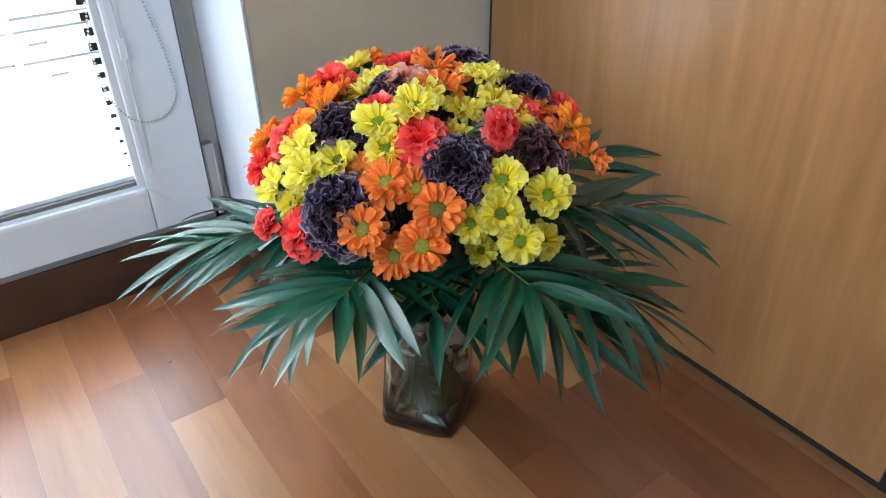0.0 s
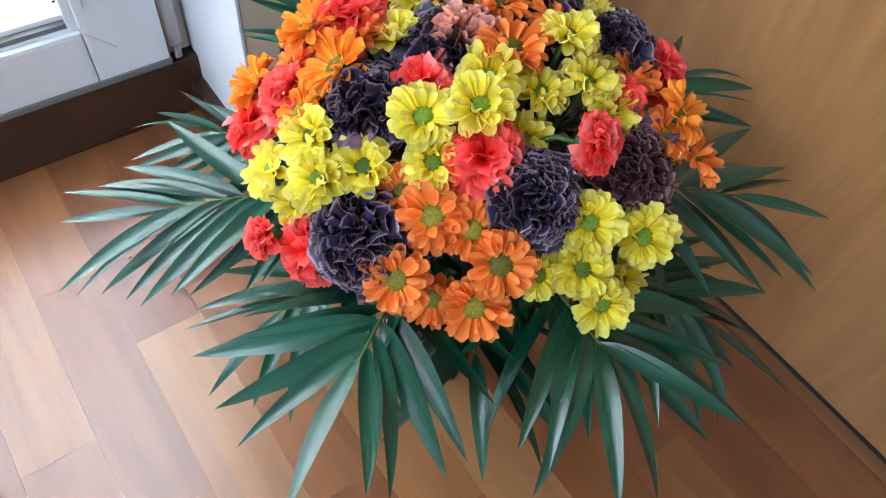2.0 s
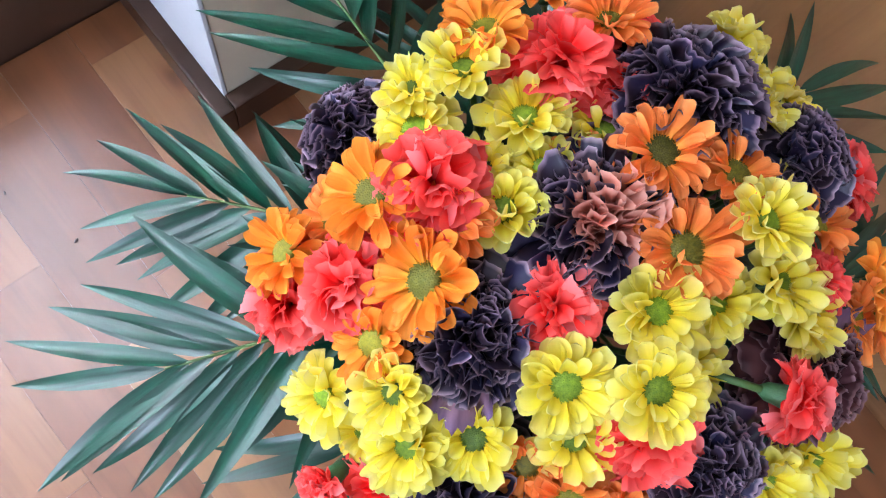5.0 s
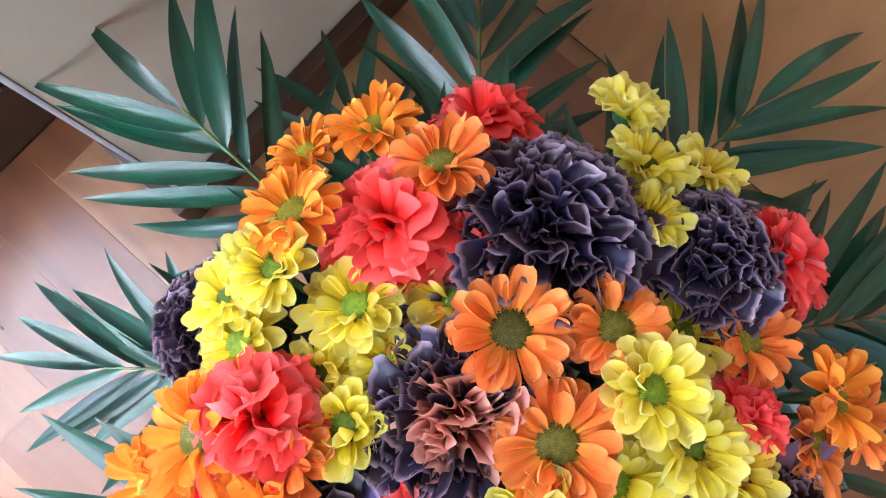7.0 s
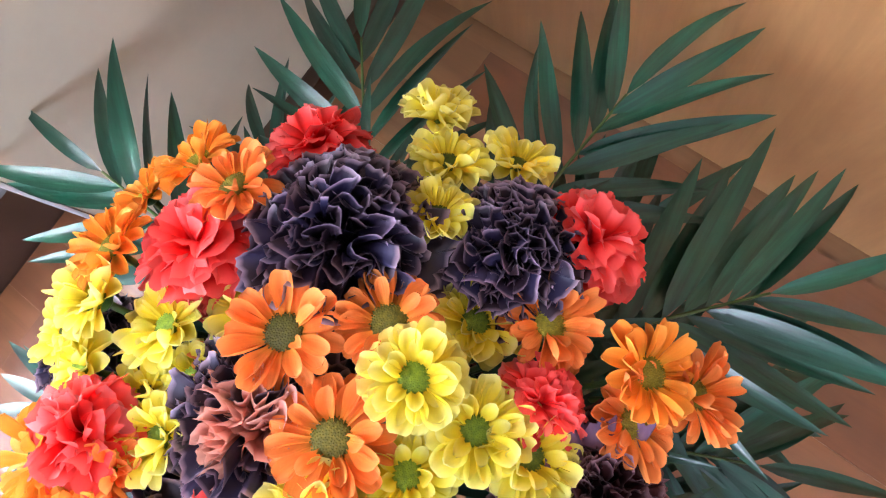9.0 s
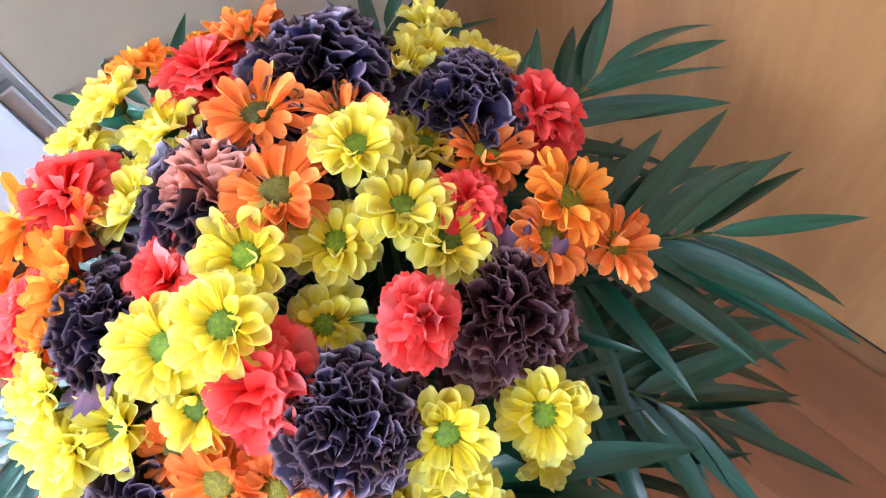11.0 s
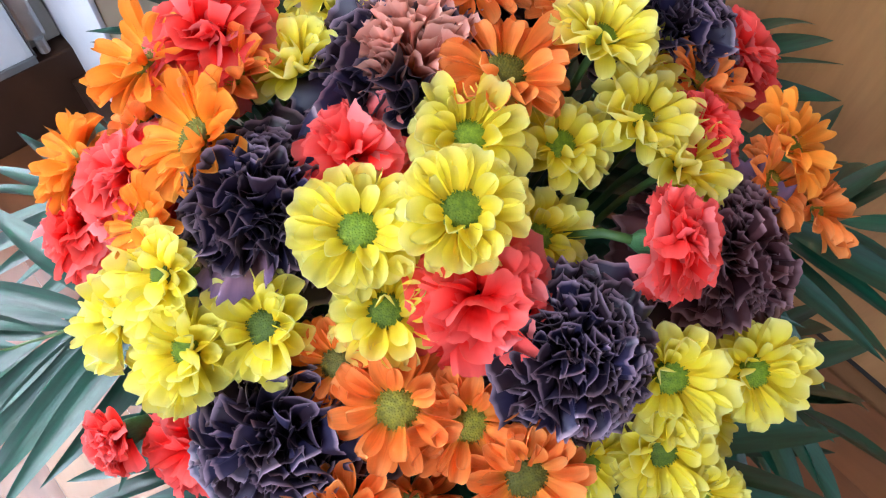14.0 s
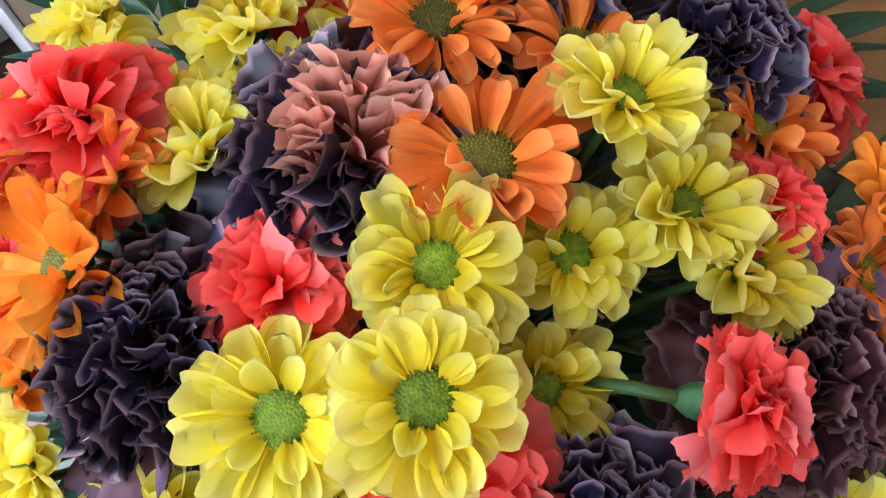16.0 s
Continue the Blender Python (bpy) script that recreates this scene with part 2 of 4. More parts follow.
MAT_WALL = plain_material("beige_wall_paint", (0.58, 0.52, 0.40), 0.85, 0.05, 60.0, 0.25)
MAT_WHITE = plain_material("white_wall_paint", (0.60, 0.62, 0.66), 0.8, 0.04, 60.0, 0.25)
# paint of the unseen walls, its tone set for the light they bounce
MAT_FAR = plain_material("unseen_wall_paint", (0.68, 0.68, 0.68), 0.85, 0.05, 60.0, 0.2)
def scuffed_material(name, colour, rough):
    """White plastic with dull grey smudges and a few dark scuffs."""
    m, nt, b = material(name)
    f = noise_of(nt, position(nt, (1, 1, 0.35)), 14.0, 6.0, 0.7)
    g = noise_of(nt, position(nt, (1, 1, 1)), 55.0, 5.0, 0.75, 0.6)
    c = ramp(nt, f, [(0.30, tuple(k * 0.80 for k in colour)), (0.60, colour)])
    spots = ramp(nt, g, [(0.24, (0.45, 0.42, 0.36)), (0.34, (1, 1, 1))])
    nt.links.new(mixed(nt, 0.8, c, spots, "MULTIPLY"), b.inputs["Base Color"])
    b.inputs["Roughness"].default_value = rough
    bumped(nt, b, f, 0.05, 0.001)
    return m


MAT_SCUFFED = scuffed_material("scuffed_plastic", (0.50, 0.48, 0.43), 0.45)
MAT_PVC = plain_material("white_plastic", (0.72, 0.75, 0.78), 0.35, 0.06, 12.0, 0.03)
MAT_SEAL = plain_material("grey_seal", (0.16, 0.16, 0.16), 0.6)
MAT_SEAL_PALE = plain_material("pale_grey_cord", (0.5, 0.5, 0.5), 0.6)
MAT_METAL = plain_material("hinge_metal", (0.55, 0.55, 0.55), 0.35, 0.15, 20.0, 0.05, 1.0)
MAT_SKIRT = plain_material("brown_skirting", (0.055, 0.024, 0.013), 0.4, 0.3, 18.0, 0.1)
# near-black puts the shade of gaps into the colour, cord slots too
MAT_BLACK = plain_material("gap_shade", (0.012, 0.010, 0.009), 0.7)
# white beads greyed in colour, to read backlit against the bright blind
MAT_CHAIN = plain_material("greyed_white_beads", (0.46, 0.45, 0.41), 0.4)


def blind_material(name, tone):
    m, nt, b = material(name)
    b.inputs["Base Color"].default_value = (tone, tone, tone, 1)
    b.inputs["Roughness"].default_value = 0.7
    tr = nt.nodes.new("ShaderNodeBsdfTranslucent")
    tr.inputs["Color"].default_value = (tone * 1.06, tone * 1.06, tone * 1.06, 1)
    mx = nt.nodes.new("ShaderNodeMixShader")
    mx.inputs[0].default_value = 0.6
    nt.links.new(b.outputs[0], mx.inputs[1])
    nt.links.new(tr.outputs[0], mx.inputs[2])
    nt.links.new(mx.outputs[0], nt.nodes["Material Output"].inputs["Surface"])
    return m


def glass_material(name, tint, rough):
    m, nt, b = material(name)
    b.inputs["Base Color"].default_value = (*tint, 1)
    b.inputs["Transmission Weight"].default_value = 1.0
    b.inputs["Roughness"].default_value = rough
    b.inputs["IOR"].default_value = 1.47
    return m


def glow_material(name, colour, strength):
    m, nt, b = material(name)
    e = nt.nodes.new("ShaderNodeEmission")
    e.inputs[0].default_value, e.inputs[1].default_value = (*colour, 1), strength
    nt.links.new(e.outputs[0], nt.nodes["Material Output"].inputs["Surface"])
    return m


MAT_BLIND = blind_material("white_blind_fabric", 0.85)
# grey that puts the blind's see-through shadows into colour
MAT_SHADOW_BAND = blind_material("shadow_band_grey", 0.50)
MAT_PANE = glass_material("window_glass", (0.97, 0.98, 0.98), 0.0)
MAT_VASE = glass_material("vase_glass", (0.72, 0.80, 0.78), 0.02)
MAT_WATER = glass_material("vase_water", (0.80, 0.88, 0.80), 0.0)
MAT_OUTSIDE = glow_material("bright_overcast_distance", (0.84, 0.92, 1.0), 85.0)


# ---- building helpers ----
def mesh_of(name, bm, mats, smooth=True):
    me = bpy.data.meshes.new(name)
    bm.to_mesh(me)
    bm.free()
    for m in mats if isinstance(mats, (list, tuple)) else [mats]:
        me.materials.append(m)
    if smooth:
        me.polygons.foreach_set("use_smooth", [True] * len(me.polygons))
    return me


def part(name, bm, mat, parent=None, label="", smooth=False):
    ob = new(name, mesh_of(name, bm, mat, smooth))
    ob.parent = parent
    if label:
        tagged(ob, label)
    return ob


def piece(name, me, parent, m):
    ob = new(name, me)
    ob.parent = parent
    ob.matrix_basis = m
    return ob


def box(bm, x0, x1, y0, y1, z0, z1, bevel=0.0):
    vs = [bm.verts.new((x, y, z)) for z in (z0, z1) for y in (y0, y1) for x in (x0, x1)]
    faces = [bm.faces.new([vs[i] for i in f]) for f in ((0, 2, 3, 1), (4, 5, 7, 6), (0, 1, 5, 4), (2, 6, 7, 3), (0, 4, 6, 2), (1, 3, 7, 5))]
    if bevel:
        edges = list({e for f in faces for e in f.edges})
        bmesh.ops.bevel(bm, geom=edges, offset=bevel, segments=2, affect="EDGES", profile=0.7)
    return bm


def boxed(*a, **k):
    return box(bmesh.new(), *a, **k)


def tube(bm, points, radii, sides=7):
    """A tapered tube along points."""
    rings, side = [], Vector((1, 0, 0))
    for i, p in enumerate(points):
        d = (Vector(points[min(i + 1, len(points) - 1)]) - Vector(points[max(i - 1, 0)])).normalized()
        side = (side - d * side.dot(d))
        side = side.normalized() if side.length > 1e-4 else d.orthogonal().normalized()
        up = d.cross(side)
        rings.append([bm.verts.new(Vector(p) + radii[i] * (math.cos(a) * side + math.sin(a) * up)) for a in (2 * math.pi * k / sides for k in range(sides))])
    for a, b in zip(rings, rings[1:]):
        for k in range(sides):
            bm.faces.new((a[k], a[(k + 1) % sides], b[(k + 1) % sides], b[k]))
    bm.faces.new(rings[0][::-1])
    bm.faces.new(rings[-1])
    return bm


def sheet(rows, cols, f):
    """A grid of faces from f(u, v), u along 0..1, v across -1..1, with both kept as texture coordinates."""
    bm = bmesh.new()
    uv = bm.loops.layers.uv.new("uv")
    grid = [[bm.verts.new(f(i / rows, 2 * j / cols - 1)) for j in range(cols + 1)] for i in range(rows + 1)]
    for i in range(rows):
        for j in range(cols):
            face = bm.faces.new((grid[i][j], grid[i][j + 1], grid[i + 1][j + 1], grid[i + 1][j]))
            for loop, (p, q) in zip(face.loops, ((i, j), (i, j + 1), (i + 1, j + 1), (i + 1, j))):
                loop[uv].uv = (q / cols, p / rows)
    return bm


def facing(place, normal, spin=0.0, scale=1.0):
    """A pose whose z axis lies along the normal."""
    q = Vector(normal).to_track_quat("Z", "Y")
    return Matrix.Translation(place) @ q.to_matrix().to_4x4() @ Matrix.Rotation(spin, 4, "Z") @ Matrix.Diagonal((scale, scale, scale, 1))


rng = random.Random(7)

# ---- room ----
tagged(part("floor", boxed(ROOM_X, WARD_X + 0.02, ROOM_Y, DOOR_Y + 0.25, -0.08, -0.0045), MAT_FLOOR), "laminate floor of reddish wood strips", "floor", kind="structure")
floor_base = bpy.data.objects["floor"]
tagged(part("wall_north", boxed(CORNER_X, WARD_X + 0.7, WALL_Y, DOOR_Y + 0.25, -0.05, ROOM_Z), MAT_WALL), "smooth beige painted wall with a white corner", "wall", kind="structure")
tagged(part("wall_reveal", boxed(CORNER_X - 0.005, CORNER_X - 0.0005, WALL_Y - 0.0012, DOOR_Y + 0.09, 0.0, 2.119, bevel=0.0015), MAT_WHITE), "white painted reveal beside the balcony door", "wall", kind="structure")
# unseen width of the door opening, widened to hold a larger daylight lamp
DOOR_L = -1.66
tagged(part("wall_north_upper", boxed(DOOR_L, CORNER_X, WALL_Y, DOOR_Y + 0.25, 2.12, ROOM_Z), MAT_WHITE), "white painted wall over the balcony door", "wall", kind="structure")
tagged(part("wall_north_side", boxed(ROOM_X, DOOR_L, WALL_Y, DOOR_Y + 0.25, -0.05, ROOM_Z), MAT_FAR), "white painted wall beside the balcony door", "wall", kind="structure")
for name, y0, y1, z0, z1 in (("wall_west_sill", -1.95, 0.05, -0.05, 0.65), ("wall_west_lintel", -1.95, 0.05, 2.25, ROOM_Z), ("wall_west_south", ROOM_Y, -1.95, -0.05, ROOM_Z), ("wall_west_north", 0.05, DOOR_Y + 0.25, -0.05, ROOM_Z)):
    tagged(part(name, boxed(ROOM_X - 0.28, ROOM_X, y0, y1, z0, z1), MAT_FAR), "plain pale wall round an unseen, inferred window opening", "wall", kind="structure")
tagged(part("wall_south", boxed(ROOM_X - 0.1, WARD_X + 0.7, ROOM_Y - 0.1, ROOM_Y, -0.05, ROOM_Z), MAT_FAR), "plain white painted wall", "wall", kind="structure")
tagged(part("wall_east", boxed(WARD_X + 0.62, WARD_X + 0.7, ROOM_Y, WALL_Y, -0.05, ROOM_Z), MAT_FAR), "plain white painted wall behind the wardrobe", "wall", kind="structure")
tagged(part("ceiling", boxed(ROOM_X - 0.1, WARD_X + 0.7, ROOM_Y - 0.1, DOOR_Y + 0.25, ROOM_Z, ROOM_Z + 0.1), MAT_WHITE), "plain white ceiling", "ceiling", kind="structure")


def skirting(name, x0, x1, y0, y1, label):
    bm = boxed(x0, x1, y0, y1, 0.0, 0.055, bevel=0.003)
    return tagged(part(name, bm, MAT_SKIRT), label, "skirting board", kind="structure")


skirting("baseboard", CORNER_X - 0.004, WARD_X, WALL_Y - 0.020, WALL_Y - 0.0005, "dark brown skirting board along the beige wall")
skirting("baseboard_reveal", CORNER_X - 0.024, CORNER_X - 0.0045, WALL_Y - 0.020, DOOR_Y - 0.0106, "dark brown skirting board along the white reveal")


# ---- balcony door ----
def balcony_door():
    root = tagged(new("balcony_door"), "white plastic balcony door, closed, with a bright white blind", "balcony door")
    root.location = (0, 0, 0)
    x1, x0, z0, z1 = CORNER_X - 0.0055, DOOR_L + 0.02, 0.098, 2.08
    gx1, gx0, gz0, gz1 = -0.188, -0.80, 0.186, 1.95
    y = DOOR_Y
    # outer frame, then the leaf that stands proud of it
    frame = part("frame", boxed(x1 - 0.055, x1, y + 0.012, y + 0.075, 0.095, z1, bevel=0.003), MAT_SCUFFED, root, "white plastic door frame, grimy")
    part("frame", boxed(x0, x0 + 0.055, y + 0.012, y + 0.075, 0.095, z1, bevel=0.003), MAT_PVC, root)
    part("frame", boxed(x0, x1, y + 0.012, y + 0.075, z1, z1 + 0.055, bevel=0.003), MAT_PVC, root)
    lx1, lx0 = -0.089, -0.91
    part("leaf_stile", boxed(gx1, lx1, y - 0.012, y + 0.055, z0, z1 - 0.01, bevel=0.006), MAT_PVC, root, "white plastic door leaf, scuffed")
    part("leaf_stile", boxed(lx0, gx0, y - 0.012, y + 0.055, z0, z1 - 0.01, bevel=0.006), MAT_PVC, root)
    part("leaf_rail", boxed(gx0, gx1, y - 0.0115, y + 0.055, z0, gz0, bevel=0.006), MAT_PVC, root)
    part("leaf_rail", boxed(gx0, gx1, y - 0.0115, y + 0.055, gz1, z1 - 0.01, bevel=0.006), MAT_PVC, root)
    part("fixed_panel", boxed(x0 + 0.055, lx0 - 0.006, y + 0.0, y + 0.05, 0.098, z1, bevel=0.004), MAT_PVC, root)
    # glazing bead and seal round the glass
    for a in ((gx0, gx1, gz0 - 0.0005, gz0 + 0.0055), (gx0, gx1, gz1 - 0.012, gz1)):
        part("glazing_bead", boxed(a[0], a[1], y - 0.004, y + 0.02, a[2], a[3], bevel=0.003), MAT_PVC, root)
    part("glazing_bead", boxed(gx1 - 0.012, gx1 + 0.0005, y - 0.0042, y + 0.02, gz0, gz1, bevel=0.003), MAT_PVC, root)
    part("glazing_bead", boxed(gx0, gx0 + 0.012, y - 0.0042, y + 0.02, gz0, gz1, bevel=0.003), MAT_PVC, root)
    # seal made taller in grey, for the shaded bevel under the blind
    part("seal", boxed(gx0, gx1 - 0.0122, y - 0.0025, y + 0.024, gz0 + 0.0058, gz0 + 0.0122), MAT_SEAL, root, "grey strip standing in for seal and shade")
    part("mitre_joint", tube(bmesh.new(), [(gx1 + 0.003, y - 0.0121, gz0 - 0.003), (gx1 + 0.036, y - 0.0121, gz0 - 0.036)], [0.0006, 0.0006], 5), MAT_SEAL_PALE, root)
    part("drip_strip", boxed(lx0, lx1, y - 0.016, y - 0.0125, z0 + 0.001, z0 + 0.010, bevel=0.001), MAT_SEAL, root)
    pane = part("pane", boxed(gx0 + 0.002, gx1 - 0.002, y + 0.030, y + 0.036, gz0, gz1), MAT_PANE, root, "clear window glass")
    pane.visible_shadow = False
    # dark strip put in for the shaded gap between leaf and frame
    part("seal", boxed(lx1 + 0.0004, lx1 + 0.0022, y - 0.008, y + 0.011, z0 + 0.002, z1 - 0.02), MAT_SEAL, root, "grey strip standing in for seal and shade")
    # hinge in the rebate
    hinge = part("hinge", boxed(-0.087, -0.066, y - 0.006, y + 0.011, 0.118, 0.232, bevel=0.004), MAT_METAL, root, "grey metal hinge cover")
    part("hinge_pin", tube(bmesh.new(), [(-0.076, y - 0.004, 0.100), (-0.076, y - 0.004, 0.119)], [0.006, 0.006], 10), MAT_METAL, hinge)
    # threshold under the frame
    return root


balcony_door()
tagged(part("door_threshold", boxed(DOOR_L, CORNER_X - 0.0006, DOOR_Y - 0.010, DOOR_Y + 0.08, -0.004, 0.0945, bevel=0.003), MAT_SKIRT), "dark brown wooden threshold under the balcony door", "threshold", kind="structure")


def window_blind():
    root = tagged(new("window_blind"), "white pleated window blind, drawn down, glowing with daylight", "window blind")
    x0, x1, y = -0.795, -0.197, DOOR_Y + 0.012
    pitch = 0.022
    for i in range(79):
        z = 0.203 + i * pitch
        bm = bmesh.new()
        fold = 0.010
        pts = [(y, z), (y + fold, z + pitch * 0.5), (y, z + pitch)]
        for (ya, za), (yb, zb) in zip(pts, pts[1:]):
            bm.faces.new([bm.verts.new(p) for p in ((x0, ya, za), (x1, ya, za), (x1, yb, zb), (x0, yb, zb))])
        part("pleat", bm, MAT_BLIND, root)
    part("bottom_rail", boxed(x0 - 0.001, x1 + 0.001, y - 0.006, y + 0.009, 0.1985, 0.2065, bevel=0.002), MAT_PVC, root, "white bottom rail")
    # cord slots down the edge show dark, taller where the pleats open
    for i in range(16):
        z, h = 0.224 + i * pitch, 0.0030 + 0.0009 * min(i, 10)
        part("cord_slot", boxed(x1 - 0.002 - 0.0055 - 0.0010 * min(i, 8), x1 - 0.002, y - 0.0016, y - 0.0008, z - h, z), MAT_BLACK, root)
    # grey bars on the fabric stand in for shadows behind it, placed by view
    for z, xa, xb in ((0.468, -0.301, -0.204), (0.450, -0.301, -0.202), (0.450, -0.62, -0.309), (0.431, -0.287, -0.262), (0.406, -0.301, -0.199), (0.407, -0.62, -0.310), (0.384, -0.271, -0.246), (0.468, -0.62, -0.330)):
        part("shadow_band", boxed(xa, xb, y - 0.0016, y - 0.0008, z, z + 0.0046), MAT_SHADOW_BAND, root, "grey band in place of a shadow through the blind")
    return root


window_blind()


def bead_chain():
    """A looped white bead chain that hangs from the blind in front of the leaf."""
    root = tagged(new("bead_chain"), "white bead chain loop of the blind, hanging against the door", "bead chain")
    y = DOOR_Y - 0.016
    ball = bmesh.new()
    bmesh.ops.create_icosphere(ball, subdivisions=1, radius=0.0020)
    me = mesh_of("bead", ball, MAT_CHAIN)
    turns = [Vector(p) for p in ((-0.190, 0.80), (-0.198, 0.60), (-0.205, 0.49), (-0.214, 0.42), (-0.209, 0.352), (-0.186, 0.308), (-0.157, 0.297), (-0.126, 0.308), (-0.110, 0.340), (-0.117, 0.41), (-0.130, 0.478), (-0.150, 0.60), (-0.170, 0.80))]
    line = []
    for i in range(len(turns) - 1):
        p0, p1, p2, p3 = (turns[max(0, min(len(turns) - 1, i + d))] for d in (-1, 0, 1, 2))
        for k in range(40):
            t = k / 40
            line.append(0.5 * ((2 * p1) + (p2 - p0) * t + (2 * p0 - 5 * p1 + 4 * p2 - p3) * t * t + (3 * p1 - p0 - 3 * p2 + p3) * t ** 3))
    last = None
    for p in line:
        if last is None or (p - last).length > 0.0046:
            piece("bead", me, root, Matrix.Translation((p.x, y, p.y)))
            last = p
    part("cord_clip", boxed(-0.178, -0.166, y - 0.004, y + 0.003, 0.398, 0.428, bevel=0.002), MAT_PVC, root, "white plastic chain clip")
    part("cord", tube(bmesh.new(), [(-0.171, y, 0.42), (-0.176, y, 0.8)], [0.0008, 0.0008], 5), MAT_CHAIN, root)
    part("cord", tube(bmesh.new(), [(-0.171, y, 0.40), (-0.176, y + 0.002, 0.22)], [0.0008, 0.0008], 5), MAT_CHAIN, root)
    return root


bead_chain()
tagged(part("backdrop", boxed(-2.2, 0.4, 1.25, 1.26, -0.3, 2.4), MAT_OUTSIDE), "bright overcast distance outside the door", "backdrop", kind="structure")


# ---- wardrobe ----
def wardrobe():
    root = tagged(new("wardrobe"), "tall beech-veneered wardrobe with plain doors, standing on the floor", "wardrobe")
    x = WARD_X
    part("body", boxed(x + 0.022, x + 0.60, -1.30, WALL_Y - 0.004, 0.030, 2.2), MAT_VENEER, root)
    # plinth set near flush and black, so its colour supplies the gap's shade
    part("plinth", boxed(x + 0.006, x + 0.58, -1.30, WALL_Y - 0.024, 0.0, 0.030), MAT_BLACK, root, "black plinth standing in for the shaded gap")
    part("door", boxed(x, x + 0.019, -0.422, 0.343, 0.015, 2.19, bevel=0.0015), MAT_VENEER, root, "plain beech veneer door")
    part("door", boxed(x, x + 0.019, -1.30, -0.431, 0.015, 2.19, bevel=0.0015), MAT_VENEER, root, "plain beech veneer door")
    # black strip fills the gap by the wall in place of its shade
    part("gap_shade_strip", boxed(x + 0.003, x + 0.019, 0.3445, 0.3515, 0.006, 2.19), MAT_BLACK, root, "black strip in place of the shaded wall gap")
    return root


wardrobe()


# ---- vase ----
VASE = Vector((0.006, 0.022, 0.0))


def vase():
    root = tagged(new("glass_vase"), "clear square glass vase with twisted sides on the floor", "vase")
    root.location = VASE

    def shell(inset, z0, z1, close):
        bm = bmesh.new()
        rings = []
        steps, seg = 14, 40
        for i in range(steps + 1):
            u = i / steps
            z = z0 + (z1 - z0) * u
            half = 0.055 - 0.013 * math.sin(min(1.0, u * 1.15) * math.pi * 0.5) + 0.004 * u * u - inset
            if i == 0:
                half -= 0.003
            twist = radians(35 - 32 * u)
            ring = []
            for k in range(seg):
                a = 2 * math.pi * k / seg
                c, s = math.cos(a), math.sin(a)
                r = half / max(abs(c), abs(s)) ** 0.82
                r = min(r, half * 1.30)
                r *= 1 + 0.012 * math.sin(6 * a + 7 * u)
                ring.append(bm.verts.new((r * math.cos(a + twist), r * math.sin(a + twist), z)))
            rings.append(ring)
        for a, b in zip(rings, rings[1:]):
            for k in range(seg):
                bm.faces.new((a[k], a[(k + 1) % seg], b[(k + 1) % seg], b[k]))
        if close:
            bm.faces.new(rings[0][::-1])
        return bm, rings

    outer, r1 = shell(0.0, 0.0, 0.205, True)
    bm2, r2 = shell(0.004, 0.014, 0.205, True)
    me = bpy.data.meshes.new("inner_tmp")
    bmesh.ops.reverse_faces(bm2, faces=bm2.faces[:])
    bm2.to_mesh(me)
    bm2.free()
    n = len(outer.verts)
    outer.from_mesh(me)
    bpy.data.meshes.remove(me)
    outer.verts.ensure_lookup_table()
    seg = 40
    top_a = outer.verts[n - seg:n]
    top_b = outer.verts[len(outer.verts) - seg:]
    for k in range(seg):
        outer.faces.new((top_a[k], top_a[(k + 1) % seg], top_b[(k + 1) % seg], top_b[k]))
    part("glass_body", outer, MAT_VASE, root, "clear twisted glass", smooth=True)
    wet, rings = shell(0.0046, 0.0146, 0.125, True)
    wet.faces.new(rings[-1])
    part("water", wet, MAT_WATER, root, "slightly greenish water", smooth=True)
    return root


vase()

# ---- flowers ----
NECK = VASE + Vector((0, 0, 0.200))
DOME = Vector((-0.005, 0.0, 0.285))


def petal_mesh(name, mat, width, cup, curl, notch, rows=8, cols=4):
    """A ray petal of unit length along y: broad rounded tip, cupped across, grooved and curled along."""
    def f(s, v):
        u = 0.62 * s / 0.5 if s < 0.5 else 0.62 + 0.38 * math.sin((s - 0.5) * math.pi)
        k = min(1.0, u / 0.62)
        w = width * (0.36 + 0.64 * k * k * (3 - 2 * k))
        if s > 0.5:
            w *= max(0.0, math.cos((s - 0.5) * math.pi)) ** 0.55
        y = u - notch * math.exp(-(v * 2.2) ** 2) * max(0.0, (u - 0.8) / 0.2) - 0.03 * v * v * u
        groove = 0.07 * width * math.sin(math.pi * min(1.0, u)) * math.cos(2 * math.pi * v)
        z = cup * (v * v) * w + 0.10 * max(0.0, u - 0.75) * v * v + curl * u ** 2.2 * 0.5 + groove + 0.42 * u * (1 - 0.72 * u)
        return (v * w, y, z)
    return mesh_of(name, sheet(rows, cols, f), mat)


def ray_set(mat, width):
    return [petal_mesh("petal", mat, width * (0.90 + 0.05 * i), 0.30 + 0.22 * i, (-0.15, 0.05, 0.22, 0.45, -0.05, 0.80)[i], 0.030 * (i % 3)) for i in range(6)]


RAYS = {"yellow": ray_set(MAT_YELLOW, 0.290), "orange": ray_set(MAT_ORANGE, 0.232), "amber": ray_set(MAT_AMBER, 0.228)}


